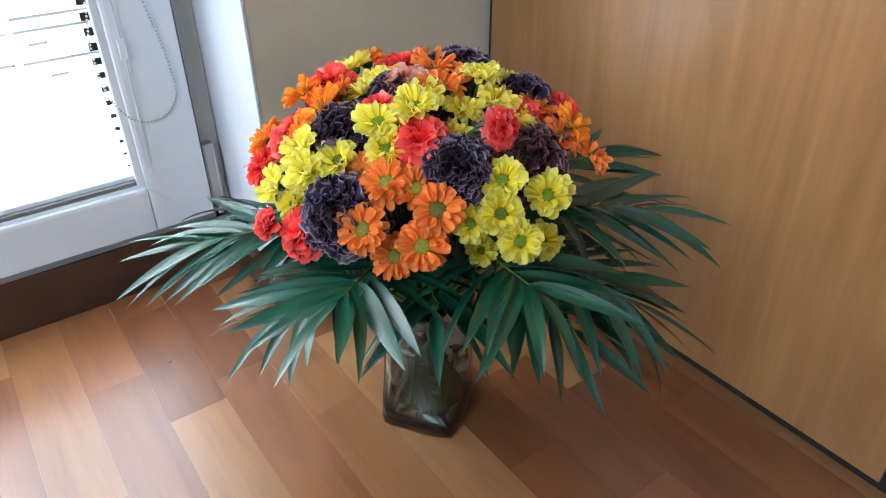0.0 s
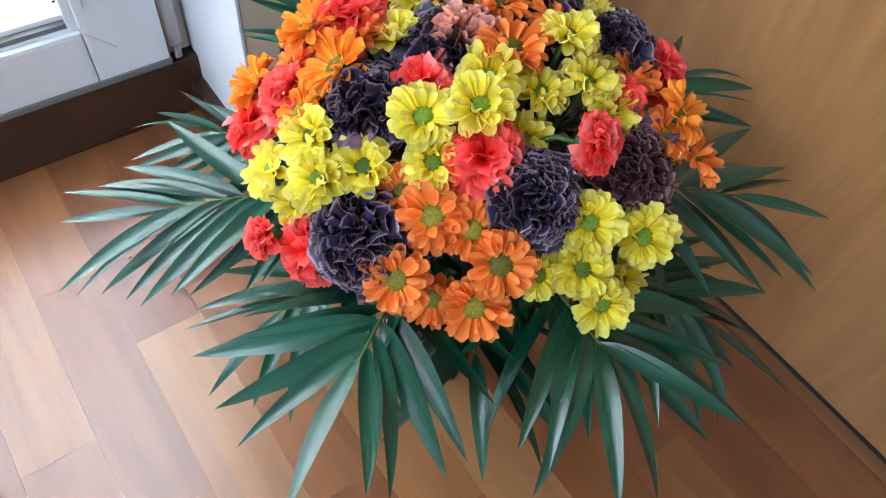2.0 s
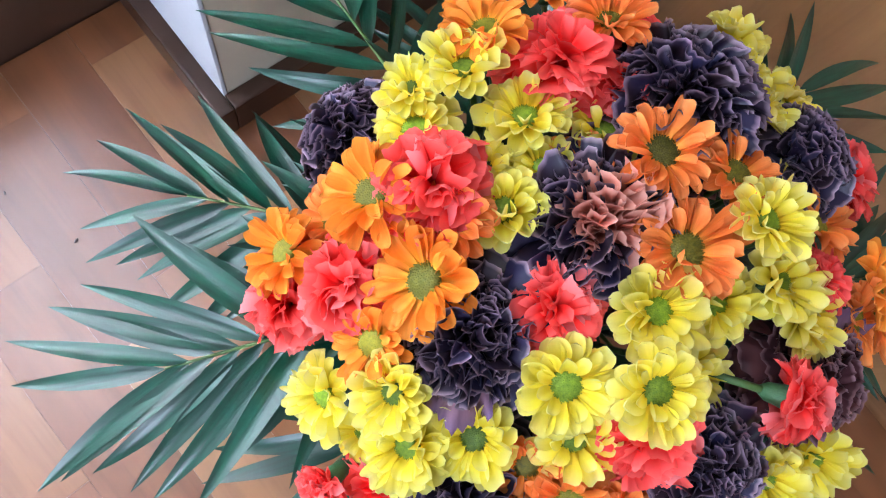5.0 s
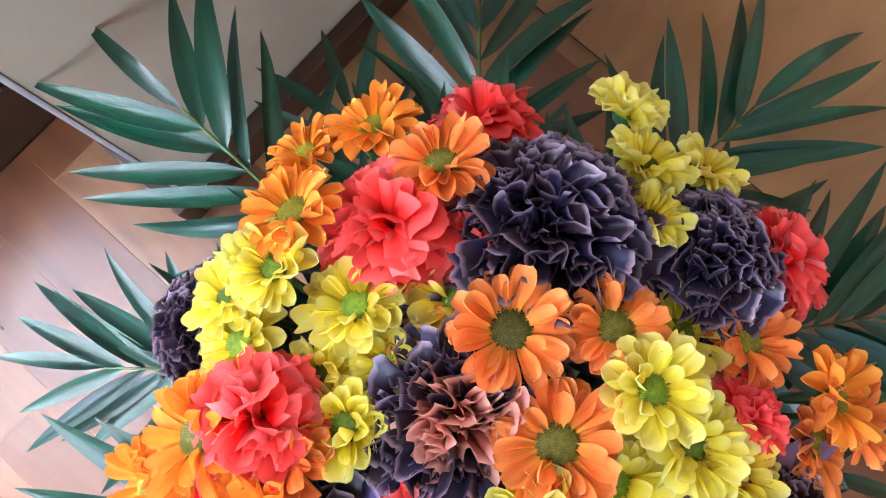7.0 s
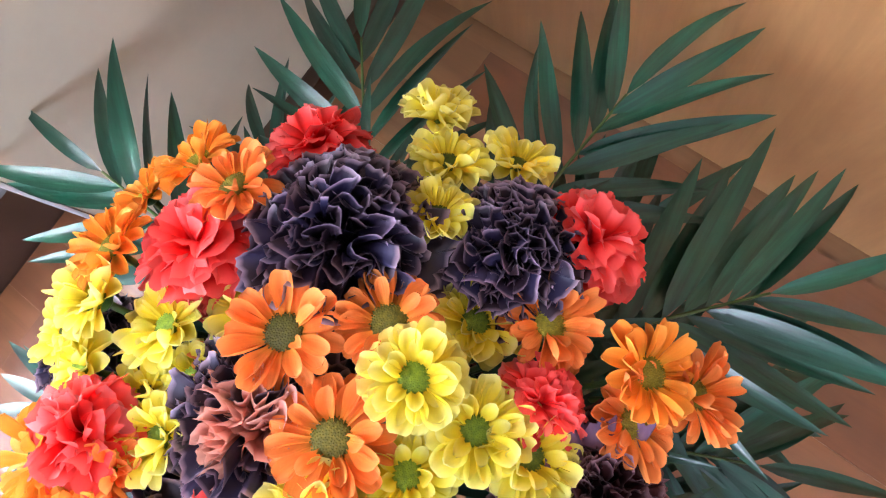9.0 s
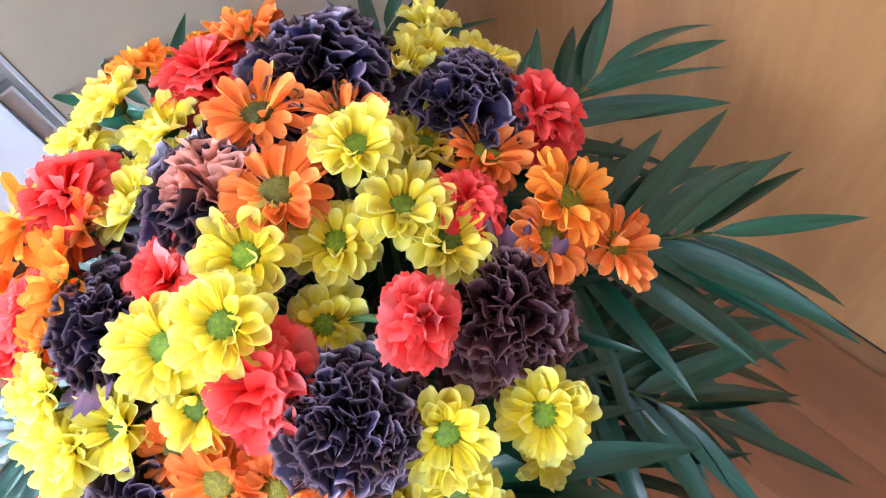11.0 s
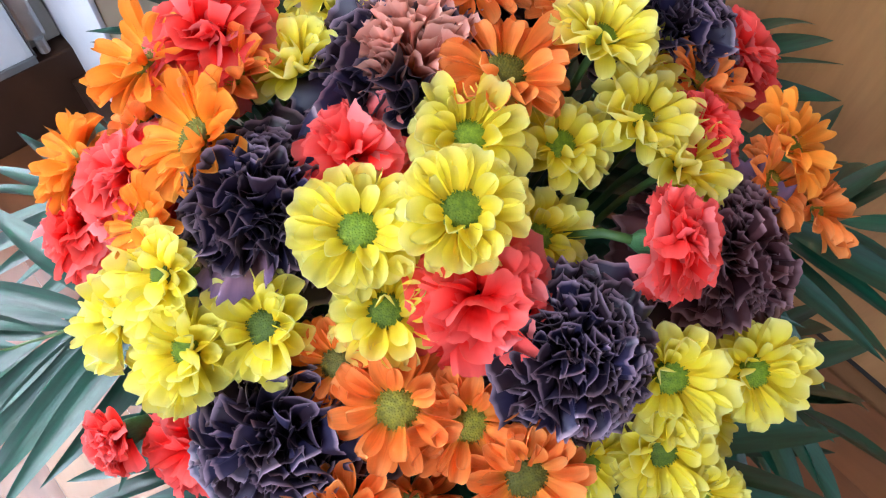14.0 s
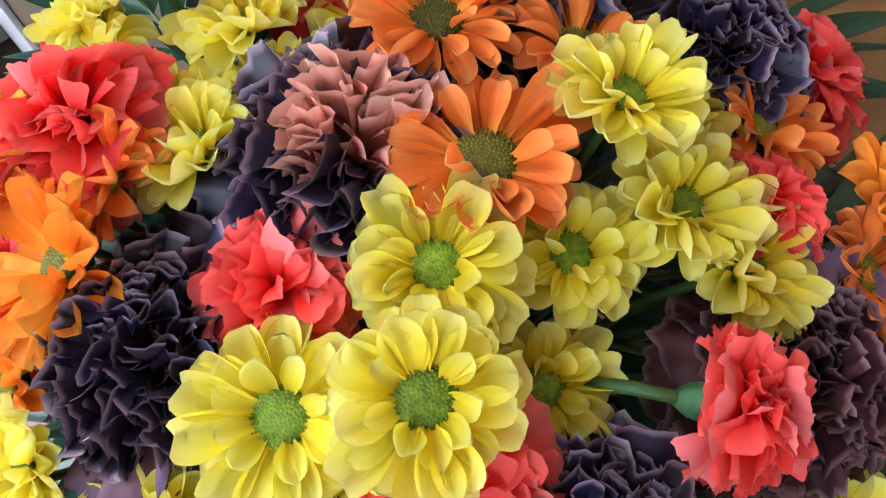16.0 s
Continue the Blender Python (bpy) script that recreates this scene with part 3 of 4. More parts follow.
def disc_mesh(mat):
    """A domed centre of small florets in a spiral."""
    bm = bmesh.new()
    bmesh.ops.create_uvsphere(bm, u_segments=20, v_segments=8, radius=1.0, matrix=Matrix.Diagonal((0.96, 0.96, 0.34, 1)))
    for i in range(170):
        r = math.sqrt((i + 0.5) / 170)
        a = i * 2.39996
        z = 0.34 * math.sqrt(max(0.0, 1 - (r * 0.96) ** 2))
        s = 0.055 + 0.018 * r
        m = facing((r * math.cos(a), r * math.sin(a), z), (r * math.cos(a) * 0.5, r * math.sin(a) * 0.5, 1.0), a, 1.0) @ Matrix.Diagonal((s, s, s * 1.2, 1))
        vs = [bm.verts.new(m @ Vector(p)) for p in ((1, 0, 0), (0, 1, 0), (-1, 0, 0), (0, -1, 0), (0, 0, 1))]
        for k in range(4):
            bm.faces.new((vs[k], vs[(k + 1) % 4], vs[4]))
    return mesh_of("disc", bm, mat)


DISCS = {"yellow": disc_mesh(MAT_DISC), "orange": disc_mesh(MAT_OLIVE), "amber": disc_mesh(MAT_LIME)}


def calyx_mesh():
    bm = bmesh.new()
    tube(bm, [(0, 0, -1.0), (0, 0, -0.75), (0, 0, -0.2), (0, 0, 0.0)], [0.25, 0.7, 0.95, 0.9], 12)
    return mesh_of("calyx", bm, MAT_CALYX)


CALYX = calyx_mesh()


def stem(root, head, normal, thick):
    """A stem that leaves the head along its axis and runs down through the vase's neck to the bottom."""
    h = Vector(head)
    n = Vector(normal)
    side = Vector((h.x - VASE.x, h.y - VASE.y, 0))
    foot = VASE - side * 0.22 + Vector((0, 0, 0.022))
    throat = NECK + side * 0.17
    k = h - n * 0.035
    k2 = k.lerp(throat, 0.5) + Vector((0, 0, 0.006)) + side * 0.10
    pts = [h, k, k2, throat, throat.lerp(foot, 0.5), foot]
    smooth = []
    for i in range(len(pts) - 1):
        p0, p1, p2, p3 = (pts[max(0, min(len(pts) - 1, i + d))] for d in (-1, 0, 1, 2))
        for t in (0.0, 0.5):
            smooth.append(0.5 * ((2 * p1) + (p2 - p0) * t + (2 * p0 - 5 * p1 + 4 * p2 - p3) * t * t + (3 * p1 - p0 - 3 * p2 + p3) * t ** 3))
    smooth.append(pts[-1])
    ob = part("stem", tube(bmesh.new(), [p - root.location for p in smooth], [thick] * len(smooth), 6), MAT_STEM, root, smooth=True)
    return ob


DAISY_WORDS = {
    "yellow": "bright yellow spray chrysanthemum with a green centre",
    "orange": "orange spray chrysanthemum with a green centre",
    "amber": "amber-orange spray chrysanthemum with a green centre",
}


def tilt(place, lean):
    n = Vector(place) - DOME
    n = Vector((n.x, n.y, n.z * 1.15)).normalized()
    return (n + Vector((lean[0], lean[1], 0.0))).normalized()


def daisy(colour, x, y, z, d, lean=(0.0, 0.0), opening=1.0, sunk=""):
    """A chrysanthemum of diameter d whose disc shows at the given place. opening: 1 flat, below it more closed."""
    place = Vector((x, y, z))
    n = tilt(place, lean)
    root = tagged(new("chrysanthemum"), DAISY_WORDS[colour] + (", " + sunk if sunk else " in the bunch"), "flower", "flowers of the bunch")
    head = place - n * (0.055 * d)
    root.location = head
    base = facing((0, 0, 0), n, rng.random() * 6.28)
    rd = 0.165 * d * (0.95 + 0.1 * rng.random())
    piece("disc", DISCS[colour], root, base @ Matrix.Translation((0, 0, -0.012 * d)) @ Matrix.Diagonal((rd, rd, rd, 1)))
    piece("calyx", CALYX, root, base @ Matrix.Translation((0, 0, -0.01 * d)) @ Matrix.Diagonal((rd * 0.95, rd * 0.95, 0.16 * d, 1)))
    broad = colour == "yellow"
    layers = ((16, 0.392, -6, -0.045), (14, 0.355, 10, -0.030), (8, 0.265, 30, -0.012)) if broad else ((15, 0.385, -10, -0.045), (14, 0.355, 5, -0.030), (5, 0.28, 24, -0.010))
    for count, length, up, off in layers:
        turn = rng.random() * 6.28
        for k in range(count):
            a = turn + 2 * math.pi * (k + rng.uniform(-0.22, 0.22)) / count
            lift = radians(up + (1 - opening) * 55 + rng.gauss(0, 7))
            ln = length * d * rng.uniform(0.90, 1.06)
            m = base @ Matrix.Rotation(a, 4, "Z") @ Matrix.Translation((0, rd * 0.72, off * d)) @ Matrix.Rotation(lift, 4, "X") @ Matrix.Rotation(rng.gauss(0, 0.16), 4, "Y")
            piece("petal", rng.choice(RAYS[colour]), root, m @ Matrix.Diagonal((ln, ln, ln, 1)))
    stem(root, head - n * (0.10 * d), n, 0.0019)
    return root


def fan_mesh(mat, seed, spread, bend, amp, frill, rows=9, cols=20, tooth=0.020):
    """A carnation petal of unit length along y: a narrow claw, then a broad fan that bends over, wavy and toothed at its edge."""
    r = random.Random(seed)
    ph, ph2, ph3 = (r.random() * 6.28 for _ in range(3))
    waves, fine = r.uniform(1.3, 2.2), r.uniform(4.0, 5.5)
    teeth = [r.uniform(-0.035, 0.035) for _ in range(cols + 1)]
    turn = radians(bend) * r.uniform(0.8, 1.2)

    def f(u, v):
        k = max(0.0, (u - 0.25) / 0.75)
        j = round((v + 1) * cols / 2)
        reach = u + (tooth * (1 if j % 2 else -1) + teeth[j]) * k ** 6 - 0.16 * abs(v) ** 2.5 * k
        ang = v * radians(spread) * (0.30 + 0.70 * min(1.0, k * 1.6))
        bent = max(1e-3, turn * k * (1 + 0.30 * math.sin(2.2 * v + ph3)))
        free = max(0.0, reach - 0.25)
        y = min(reach, 0.25) + free * math.sin(bent) / bent
        z = -free * (1 - math.cos(bent)) / bent
        ruffle = amp * k ** 1.6 * math.sin(waves * math.pi * v + ph) + frill * k ** 3 * math.sin(fine * math.pi * v + ph2)
        x = reach * math.sin(ang) * 1.05
        y = y * math.cos(ang * 0.85) + ruffle * math.sin(bent)
        return (x, y, z + ruffle * math.cos(bent))
    return mesh_of("petal", sheet(rows, cols, f), mat)


def ruffle_mesh(mat, seed, half, fold, flare, frill, rows=8, cols=34, tooth=0.010):
    """An inner carnation petal of unit length along y: it stands up, folded to and fro across, with a frilled, toothed edge turned outward."""
    r = random.Random(seed)
    ph, ph2, ph3 = (r.random() * 6.28 for _ in range(3))
    waves, fine = r.uniform(1.4, 2.5), r.uniform(3.2, 4.8)
    half, fold, flare = half * r.uniform(0.75, 1.2), fold * r.uniform(0.8, 1.25), flare * r.uniform(0.5, 1.4)
    teeth = [r.uniform(-0.014, 0.014) for _ in range(cols + 1)]
    low = r.uniform(0.05, 0.16)

    def f(u, v):
        k = max(0.0, (u - 0.15) / 0.85)
        j = round((v + 1) * cols / 2)
        reach = u + (tooth * (1 if j % 2 else -1) + teeth[j]) * k ** 6 - low * abs(v) ** 2.2 * k
        reach += 0.035 * k ** 3 * math.sin(2.3 * v + ph3)
        w = half * (0.14 + 0.86 * k * (2 - k))
        wave = fold * k ** 1.4 * math.sin(waves * math.pi * v + ph) + frill * k ** 4 * math.sin(fine * math.pi * v + ph2)
        x = w * v + 0.35 * fold * k * math.sin(2 * waves * math.pi * v + ph3)
        return (x, reach, wave - flare * k ** 3)
    return mesh_of("petal", sheet(rows, cols, f), mat)


def fan_set(mat, seed, amp, frill, narrow=1.0, half=0.36, fold=0.12, flare=0.16):
    return {
        "out": [fan_mesh(mat, seed + i, 52 * narrow, 62, amp, frill) for i in range(4)],
        "mid": [ruffle_mesh(mat, seed + 10 + i, half * 1.15, fold, flare * 1.5, frill) for i in range(6)],
        "in": [ruffle_mesh(mat, seed + 20 + i, half, fold * 1.1, flare, frill) for i in range(6)],
    }


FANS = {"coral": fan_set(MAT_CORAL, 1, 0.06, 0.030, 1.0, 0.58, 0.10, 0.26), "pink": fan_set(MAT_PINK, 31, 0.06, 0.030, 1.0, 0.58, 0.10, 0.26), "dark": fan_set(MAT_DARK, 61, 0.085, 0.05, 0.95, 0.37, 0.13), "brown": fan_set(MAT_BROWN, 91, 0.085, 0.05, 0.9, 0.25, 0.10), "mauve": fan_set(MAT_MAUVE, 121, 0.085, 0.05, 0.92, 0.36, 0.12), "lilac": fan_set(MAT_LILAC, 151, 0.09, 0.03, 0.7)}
CARNATION_WORDS = {
    "coral": "coral-red carnation with toothed petals",
    "dark": "dark purple carnation with pale-edged ruffled petals",
    "brown": "dark purple carnation with a pinkish brown heart",
    "mauve": "dull mauve carnation with ruffled petals",
}


def carnation(colour, x, y, z, d, lean=(0.0, 0.0), opening=1.0, heart="", sunk="", loose=()):
    """A carnation of diameter d whose ruffled top shows at the given place."""
    place = Vector((x, y, z))
    n = tilt(place, lean)
    root = tagged(new("carnation"), CARNATION_WORDS[colour] + (", " + sunk if sunk else " in the bunch"), "flower", "flowers of the bunch")
    r = 0.5 * d
    head = place - n * (0.84 * r)
    root.location = head
    base = facing((0, 0, 0), n, rng.random() * 6.28)
    main = "dark" if colour == "brown" else colour
    heart = "brown" if colour == "brown" else (heart or main)
    full = colour in ("dark", "brown", "mauve")
    # two skirts of broad outer petals, then many folded ones whose tips fill the dome
    for count, angle, size in ((9, 84, 1.12), (10, 68, 1.12)):
        if opening < 0.6:
            break
        turn = rng.random() * 6.28
        for k in range(count):
            a = turn + 2 * math.pi * (k + rng.uniform(-0.28, 0.28)) / count
            lift = radians(90 - angle * opening + rng.gauss(0, 8))
            ln = 1.06 * r * size * rng.uniform(0.90, 1.08)
            fans = FANS["pink" if main == "coral" and rng.random() < 0.2 else main]["out"]
            m = base @ Matrix.Rotation(a, 4, "Z") @ Matrix.Translation((0, 0.05 * r, 0)) @ Matrix.Rotation(lift, 4, "X") @ Matrix.Rotation(rng.gauss(0, 0.35), 4, "Y")
            piece("petal", rng.choice(fans), root, m @ Matrix.Diagonal((ln * rng.uniform(0.9, 1.1), ln, ln, 1)))
    count = {"brown": 70, "coral": 30}.get(colour, 78)
    turn = rng.random() * 6.28
    for k in range(count):
        u = (k + 0.5) / count
        angle = math.degrees(math.acos(1 - (0.44 if colour == "brown" else 0.56) * u)) * opening + rng.gauss(0, 4)
        a = turn + k * 2.39996 + rng.gauss(0, 0.15)
        lift = radians(90 - angle)
        ln = r * rng.uniform(0.88, 1.14)
        hue = heart if angle < 26 else main
        if main == "coral" and rng.random() < 0.16:
            hue = "pink"
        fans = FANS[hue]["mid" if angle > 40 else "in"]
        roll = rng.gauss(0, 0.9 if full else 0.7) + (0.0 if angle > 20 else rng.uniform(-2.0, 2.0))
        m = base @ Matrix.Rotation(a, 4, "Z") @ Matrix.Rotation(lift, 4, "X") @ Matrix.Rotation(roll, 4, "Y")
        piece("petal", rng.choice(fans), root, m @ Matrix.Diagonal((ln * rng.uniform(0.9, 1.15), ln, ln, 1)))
    # single outer petals that hang out of the head, each towards its own side
    for way in loose:
        w = Vector(way).normalized()
        side = w.cross(n).normalized()
        up = side.cross(w)
        turn = Matrix((side, w, up)).transposed().to_4x4()
        piece("petal", FANS["lilac" if main != "coral" else "pink"]["out"][len(way) % 4], root, turn @ Matrix.Diagonal((r * 0.85, r * 1.55, r * 0.85, 1)))
    piece("calyx", CALYX, root, base @ Matrix.Translation((0, 0, 0.16 * r)) @ Matrix.Diagonal((0.26 * r + 0.002, 0.26 * r + 0.002, 0.95 * r, 1)))
    stem(root, head - n * (0.5 * r), n, 0.0021)
    return root


daisy("yellow", -0.023, -0.022, 0.478, 0.050)
daisy("yellow", -0.077, -0.022, 0.467, 0.049)
daisy("yellow", -0.050, -0.047, 0.484, 0.047)
daisy("yellow", 0.012, -0.041, 0.464, 0.046)
daisy("yellow", -0.085, -0.047, 0.450, 0.046)
daisy("yellow", 0.049, -0.078, 0.458, 0.046)
daisy("yellow", -0.014, -0.133, 0.431, 0.045, lean=(-0.35, 0.25))
daisy("yellow", 0.025, -0.155, 0.412, 0.046, lean=(-0.45, 0.30))
daisy("yellow", -0.029, -0.151, 0.408, 0.045, lean=(-0.30, 0.20))
daisy("orange", -0.102, -0.074, 0.431, 0.052)
daisy("orange", -0.138, -0.087, 0.400, 0.049)
daisy("orange", -0.079, -0.123, 0.417, 0.049)
daisy("orange", 0.008, -0.009, 0.482, 0.056)
daisy("orange", 0.030, 0.035, 0.484, 0.053)
daisy("orange", 0.060, 0.002, 0.476, 0.049)
daisy("yellow", -0.046, 0.060, 0.464, 0.046, opening=0.75)
daisy("yellow", 0.027, 0.060, 0.461, 0.046)
daisy("yellow", -0.005, 0.091, 0.463, 0.046)
daisy("yellow", -0.016, 0.128, 0.466, 0.046, opening=0.8)
daisy("amber", -0.092, 0.105, 0.461, 0.056)
daisy("amber", -0.098, 0.057, 0.460, 0.056, lean=(-0.18, 0.12), opening=0.9)
daisy("orange", -0.101, -0.129, 0.389, 0.049)
daisy("yellow", -0.018, -0.061, 0.449, 0.040)
daisy("orange", 0.101, -0.052, 0.448, 0.049)
daisy("amber", 0.109, -0.100, 0.442, 0.049)
daisy("yellow", 0.082, -0.025, 0.453, 0.046)
daisy("yellow", 0.045, -0.054, 0.468, 0.046)
carnation("dark", 0.128, -0.019, 0.455, 0.069)
carnation("coral", 0.073, -0.072, 0.463, 0.036)
carnation("coral", 0.155, -0.046, 0.437, 0.050)
carnation("dark", 0.086, 0.056, 0.475, 0.089)
daisy("yellow", 0.158, 0.059, 0.424, 0.046, opening=0.7)
daisy("orange", 0.116, -0.125, 0.415, 0.049)
daisy("yellow", -0.024, -0.174, 0.388, 0.042, lean=(-0.30, 0.15))
daisy("orange", -0.111, -0.096, 0.364, 0.045)
daisy("yellow", -0.041, 0.137, 0.455, 0.036)
daisy("yellow", -0.051, 0.120, 0.453, 0.046)
daisy("orange", -0.106, 0.112, 0.421, 0.049)
daisy("amber", -0.137, 0.114, 0.417, 0.049)
carnation("coral", -0.130, 0.084, 0.436, 0.048)
carnation("coral", -0.157, 0.100, 0.401, 0.044)
carnation("coral", -0.059, 0.009, 0.472, 0.040, loose=((0.55, 0.10, 0.82),), sunk="one outer petal pink")
carnation("coral", -0.059, -0.070, 0.468, 0.049)
carnation("coral", 0.016, -0.109, 0.468, 0.036, lean=(0.8, -1.1), opening=0.9, sunk="turned aside, green calyx showing")
carnation("coral", -0.195, 0.006, 0.382, 0.032, opening=0.5, sunk="half open")
carnation("coral", -0.176, -0.016, 0.376, 0.046)
carnation("coral", 0.034, 0.112, 0.471, 0.056)
carnation("coral", 0.116, 0.118, 0.419, 0.050)
carnation("coral", 0.050, 0.075, 0.468, 0.032)
carnation("coral", -0.071, 0.096, 0.477, 0.050)
carnation("dark", -0.100, 0.024, 0.459, 0.071, loose=((-0.74, -0.45, 0.50),), sunk="one petal pale lilac")
carnation("dark", -0.150, -0.048, 0.411, 0.076)
carnation("dark", -0.043, -0.110, 0.454, 0.064)
carnation("mauve", 0.051, -0.122, 0.441, 0.071, loose=((0.66, 0.05, 0.72), (0.42, 0.25, 0.80), (0.80, -0.20, 0.55)), sunk="a few petals pale lilac")
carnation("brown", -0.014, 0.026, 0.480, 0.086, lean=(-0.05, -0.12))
carnation("dark", -0.067, 0.160, 0.412, 0.063)
daisy("orange", 0.088, -0.107, 0.438, 0.049)
daisy("yellow", 0.049, -0.023, 0.486, 0.046)
daisy("yellow", 0.138, 0.035, 0.438, 0.043)
daisy("yellow", 0.159, 0.009, 0.425, 0.038)
daisy("yellow", 0.111, 0.018, 0.457, 0.038)
daisy("amber", 0.064, 0.145, 0.443, 0.049)
daisy("amber", 0.033, 0.164, 0.432, 0.040)
daisy("orange", 0.067, 0.105, 0.467, 0.049)
daisy("amber", 0.007, 0.139, 0.466, 0.049)
daisy("orange", 0.004, 0.052, 0.465, 0.040)
daisy("yellow", -0.038, 0.082, 0.456, 0.036)
daisy("yellow", -0.015, 0.065, 0.463, 0.034)
daisy("yellow", -0.164, 0.043, 0.399, 0.046)
daisy("yellow", -0.139, 0.024, 0.439, 0.044, lean=(-0.25, 0.05))
daisy("yellow", -0.148, -0.002, 0.426, 0.046)
daisy("yellow", -0.121, -0.018, 0.437, 0.046)
daisy("yellow", -0.159, 0.014, 0.389, 0.040)
daisy("yellow", -0.026, -0.121, 0.351, 0.034)
daisy("yellow", 0.021, -0.159, 0.364, 0.040)
daisy("yellow", -0.051, -0.135, 0.398, 0.038)
daisy("orange", -0.085, -0.095, 0.429, 0.045)
daisy("orange", -0.108, -0.046, 0.432, 0.040)
daisy("amber", -0.132, 0.049, 0.438, 0.043)
daisy("orange", -0.071, 0.070, 0.466, 0.047)


# ---- palm fronds ----
def leaflet_mesh(seed):
    """A lance-shaped leaflet of unit length along y with a creased midrib."""
    r = random.Random(seed)
    droop, sway, width = r.uniform(0.05, 0.30), r.uniform(-0.10, 0.10), r.uniform(0.060, 0.074)

    def f(u, v):
        w = width * (math.sin(math.pi * u ** 0.72) ** 0.85 + 0.03) if u < 1 else 0.0005
        return (v * w + sway * u * u, u, 0.28 * abs(v) * w - droop * u ** 2.2)
    return mesh_of("leaflet", sheet(9, 4, f), MAT_LEAF)


LEAFLETS = [leaflet_mesh(i) for i in range(10)]


def frond(azimuth, reach, z0, z1, sag, count, leaf, spread=(68, 22), start=0.42, broad=1.0):
    """A palm frond from the vase's neck: a thin rib and paired leaflets, fanning from its outer part."""
    root = tagged(new("palm_frond"), "dark green glossy palm frond spread under the flowers", "palm frond", "palm fronds of the bunch")
    root.location = NECK
    d = Vector((math.cos(radians(azimuth)), math.sin(radians(azimuth)), 0))
    pts = []
    for i in range(13):
        u = i / 12
        pts.append(d * (0.010 + (reach - 0.010) * u) + Vector((0, 0, (z0 - NECK.z) * min(1, u * 2.4) ** 0.8 + (z1 - z0) * u - sag * u ** 3)))
    part("rib", tube(bmesh.new(), pts, [0.0024 - 0.0015 * i / 12 for i in range(13)], 6), MAT_RIB, root, "pale green rib", smooth=True)
    for k in range(count):
        u = start + (1 - start) * k / (count - 1)
        i = min(11, int(u * 12))
        p = pts[i].lerp(pts[i + 1], u * 12 - i)
        along = (pts[i + 1] - pts[i]).normalized()
        for s in (-1, 1):
            if k == count - 1 and s < 0:
                continue
            ang = radians(spread[0] + (spread[1] - spread[0]) * k / (count - 1) + rng.gauss(0, 4)) * s
            if k == count - 1:
                ang = radians(rng.gauss(0, 5))
            way = Matrix.Rotation(ang, 3, "Z") @ along
            way.z += rng.uniform(-0.12, 0.10)
            way.normalize()
            ln = leaf * (0.72 + 0.40 * math.sin(math.pi * (0.15 + 0.75 * k / count))) * rng.uniform(0.92, 1.08)
            up = Vector((0, 0, 1)) + way.cross(Vector((0, 0, 1))) * rng.gauss(0, 0.35)
            xa = way.cross(up).normalized()
            za = xa.cross(way)
            rot = Matrix((xa, way, za)).transposed().to_4x4()
            piece("leaflet", rng.choice(LEAFLETS), root, Matrix.Translation(p) @ rot @ Matrix.Diagonal((ln * broad * rng.uniform(0.9, 1.15), ln, ln, 1)))
    return root


frond(158, 0.250, 0.315, 0.330, 0.015, 10, 0.112, (56, 16), 0.42, 0.88)
frond(130, 0.245, 0.295, 0.305, 0.020, 10, 0.106, (58, 18), 0.42, 0.88)
frond(89, 0.255, 0.305, 0.330, 0.006, 7, 0.112, (64, 22), 0.50)
frond(40, 0.250, 0.300, 0.325, 0.012, 8, 0.108, (58, 20), 0.40, 0.9)
frond(-5, 0.250, 0.305, 0.335, 0.006, 9, 0.108, (62, 22), 0.45, 0.9)
frond(-40, 0.248, 0.318, 0.342, 0.012, 11, 0.116, (70, 20), 0.46, 0.92)
frond(-64, 0.245, 0.300, 0.305, 0.030, 10, 0.110, (66, 22), 0.46, 0.92)
frond(-97, 0.218, 0.318, 0.350, 0.006, 8, 0.110, (76, 22), 0.58, 1.02)
frond(214, 0.216, 0.312, 0.346, 0.004, 8, 0.110, (76, 22), 0.58, 1.02)
frond(186, 0.190, 0.285, 0.290, 0.015, 7, 0.100, (62, 24), 0.45)
frond(66, 0.205, 0.275, 0.280, 0.010, 7, 0.095, (60, 24), 0.42, 0.9)
frond(-20, 0.205, 0.280, 0.285, 0.015, 7, 0.110, (60, 24), 0.42)
frond(-50, 0.230, 0.275, 0.272, 0.035, 7, 0.110, (60, 24), 0.45)
frond(238, 0.178, 0.300, 0.318, 0.008, 7, 0.098, (70, 24), 0.48)
frond(-80, 0.215, 0.285, 0.285, 0.022, 7, 0.104, (62, 24), 0.48)
# dense leaves under the flower heads, added to darken the gaps between them
for turn in range(14):
    frond(turn * 26 + 11, 0.100 + 0.012 * (turn % 3), 0.315, 0.335 + 0.012 * (turn % 2), 0.0, 6, 0.085, (80, 20), 0.15)


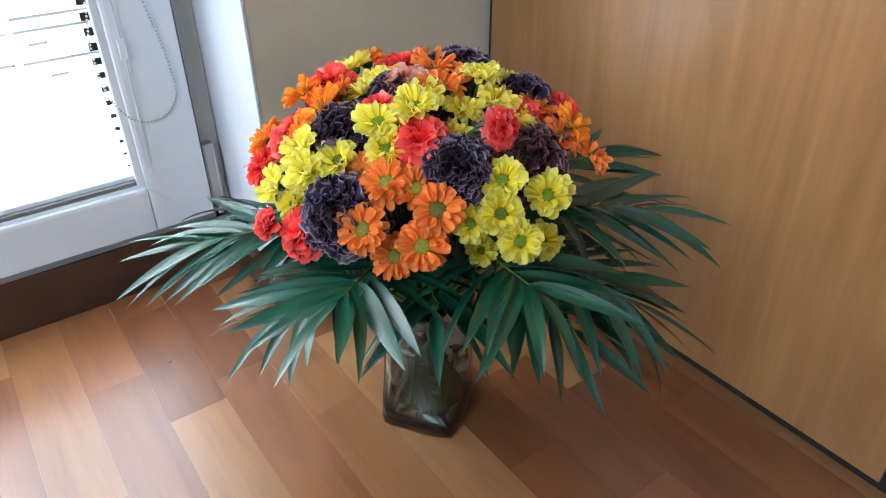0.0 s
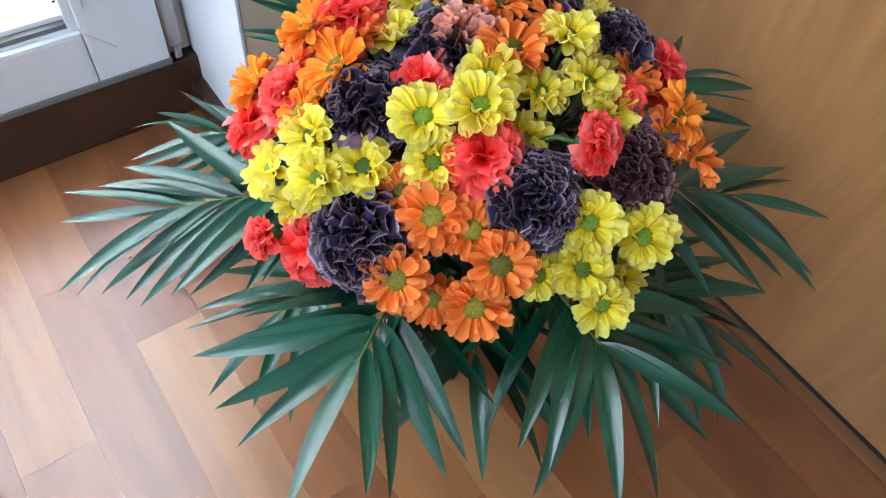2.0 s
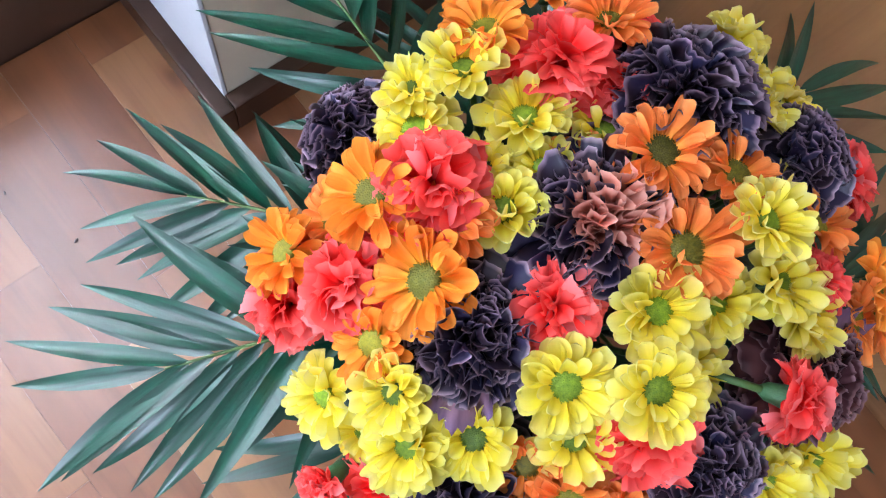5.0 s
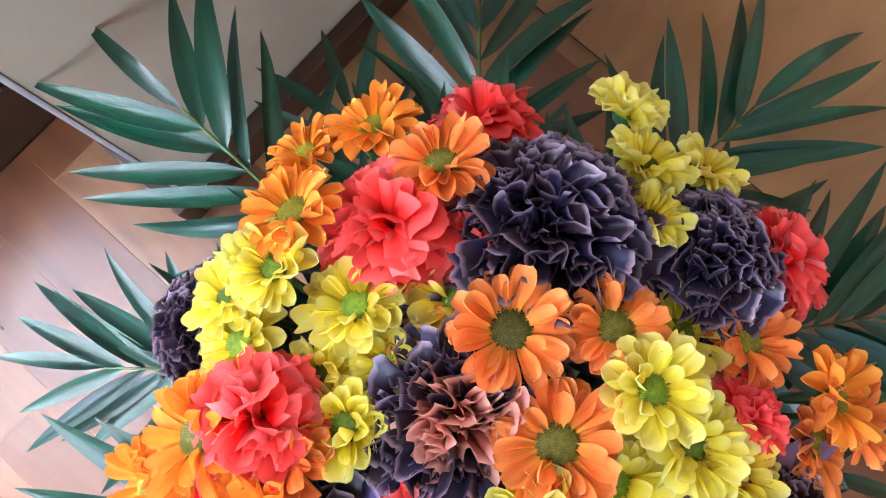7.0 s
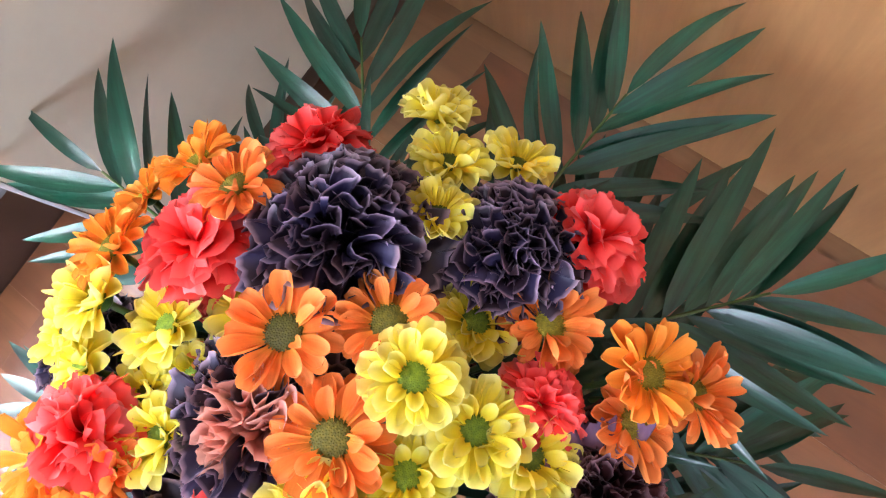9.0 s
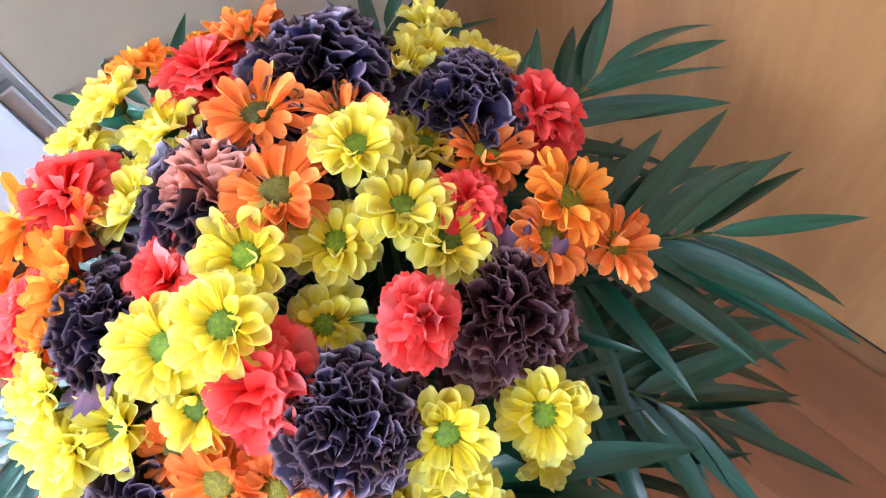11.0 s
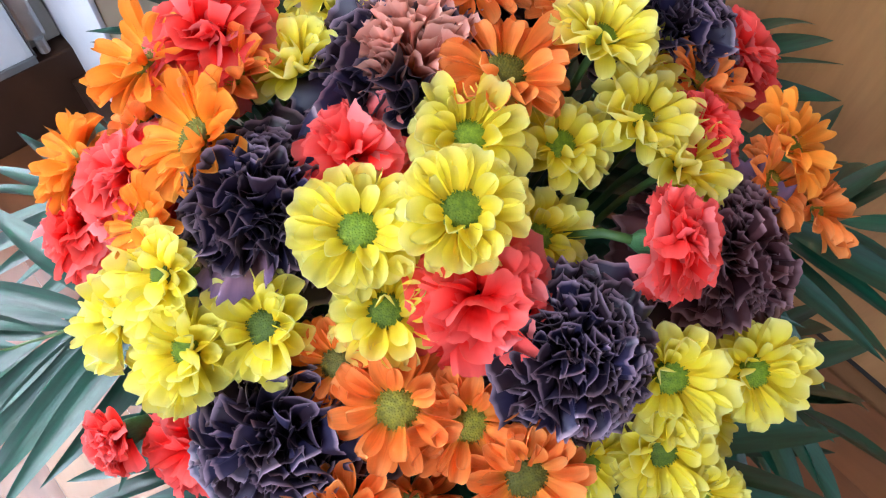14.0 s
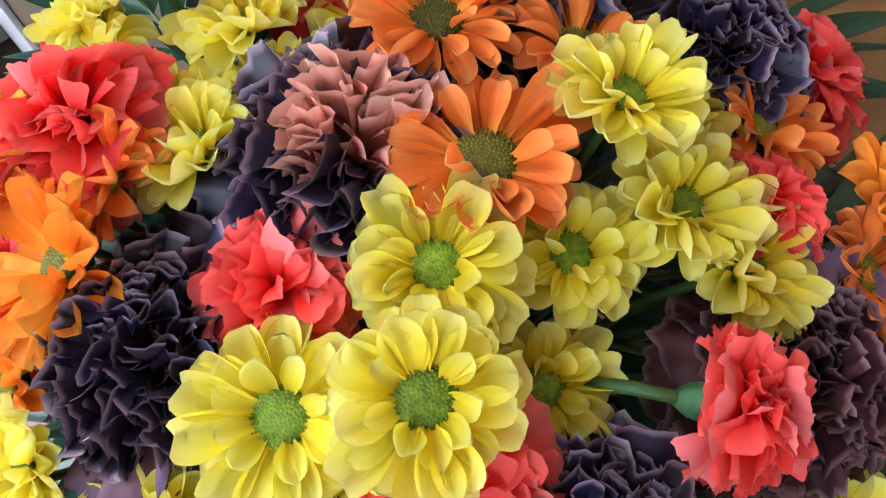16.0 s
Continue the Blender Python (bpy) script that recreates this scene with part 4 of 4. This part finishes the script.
def crumb(x, y, size, turn):
    """A dark scrap of plant litter on the floor."""
    root = tagged(new("crumb"), "tiny dark scrap of plant litter on the laminate floor", "crumb", "crumbs on the floor")
    root.location = (x, y, 0.0)
    bm = bmesh.new()
    bmesh.ops.create_icosphere(bm, subdivisions=2, radius=size)
    r = random.Random(int(x * 1000))
    for v in bm.verts:
        v.co *= r.uniform(0.75, 1.2)
        v.co.z = max(0.0, v.co.z * 0.5 + size * 0.4)
        v.co.x *= 1.9
    part("scrap", bm, MAT_SKIRT, root, smooth=True).rotation_euler.z = turn
    return root


crumb(-0.259, 0.331, 0.0015, 0.4)
crumb(-0.287, 0.415, 0.0012, 1.3)


# ---- laminate strips, last ----
STRIP = 0.081


def strip_mesh(length):
    bm = bmesh.new()
    box(bm, 0.00012, STRIP - 0.00012, 0.00012, length - 0.00012, -0.0044, 0.0)
    return mesh_of("floor_strip", bm, MAT_FLOOR, False)


strip_rng = random.Random(21)
LENGTHS = {n: strip_mesh(n / 100) for n in (27, 33, 39, 46)}
# joints that the bunch's surroundings show: strip number from x = -0.300 -> place of a joint
KNOWN = {0: 0.208, 1: 0.251, 2: 0.100, 3: -0.020, -1: 0.33, -2: 0.12, 4: 0.14, 5: 0.02, 6: 0.2}
for i in range(-28, 9):
    x = -0.300 + i * STRIP
    if x + STRIP > WARD_X + 0.02:
        continue
    ends = KNOWN.get(i, strip_rng.uniform(-0.3, 0.3))
    y = ends
    while y < DOOR_Y - 0.012:
        n = strip_rng.choice(list(LENGTHS))
        cut = min(1.0, (DOOR_Y - 0.012 - y) / (n / 100))
        piece("floor_strip", LENGTHS[n], floor_base, Matrix.Translation((x, y, 0)) @ Matrix.Diagonal((1, cut, 1, 1)))
        y += n / 100
    y = ends
    while y > ROOM_Y:
        n = strip_rng.choice(list(LENGTHS))
        cut = min(1.0, (y - ROOM_Y) / (n / 100))
        y -= n / 100
        piece("floor_strip", LENGTHS[n], floor_base, Matrix.Translation((x, max(y, ROOM_Y), 0)) @ Matrix.Diagonal((1, cut, 1, 1)))
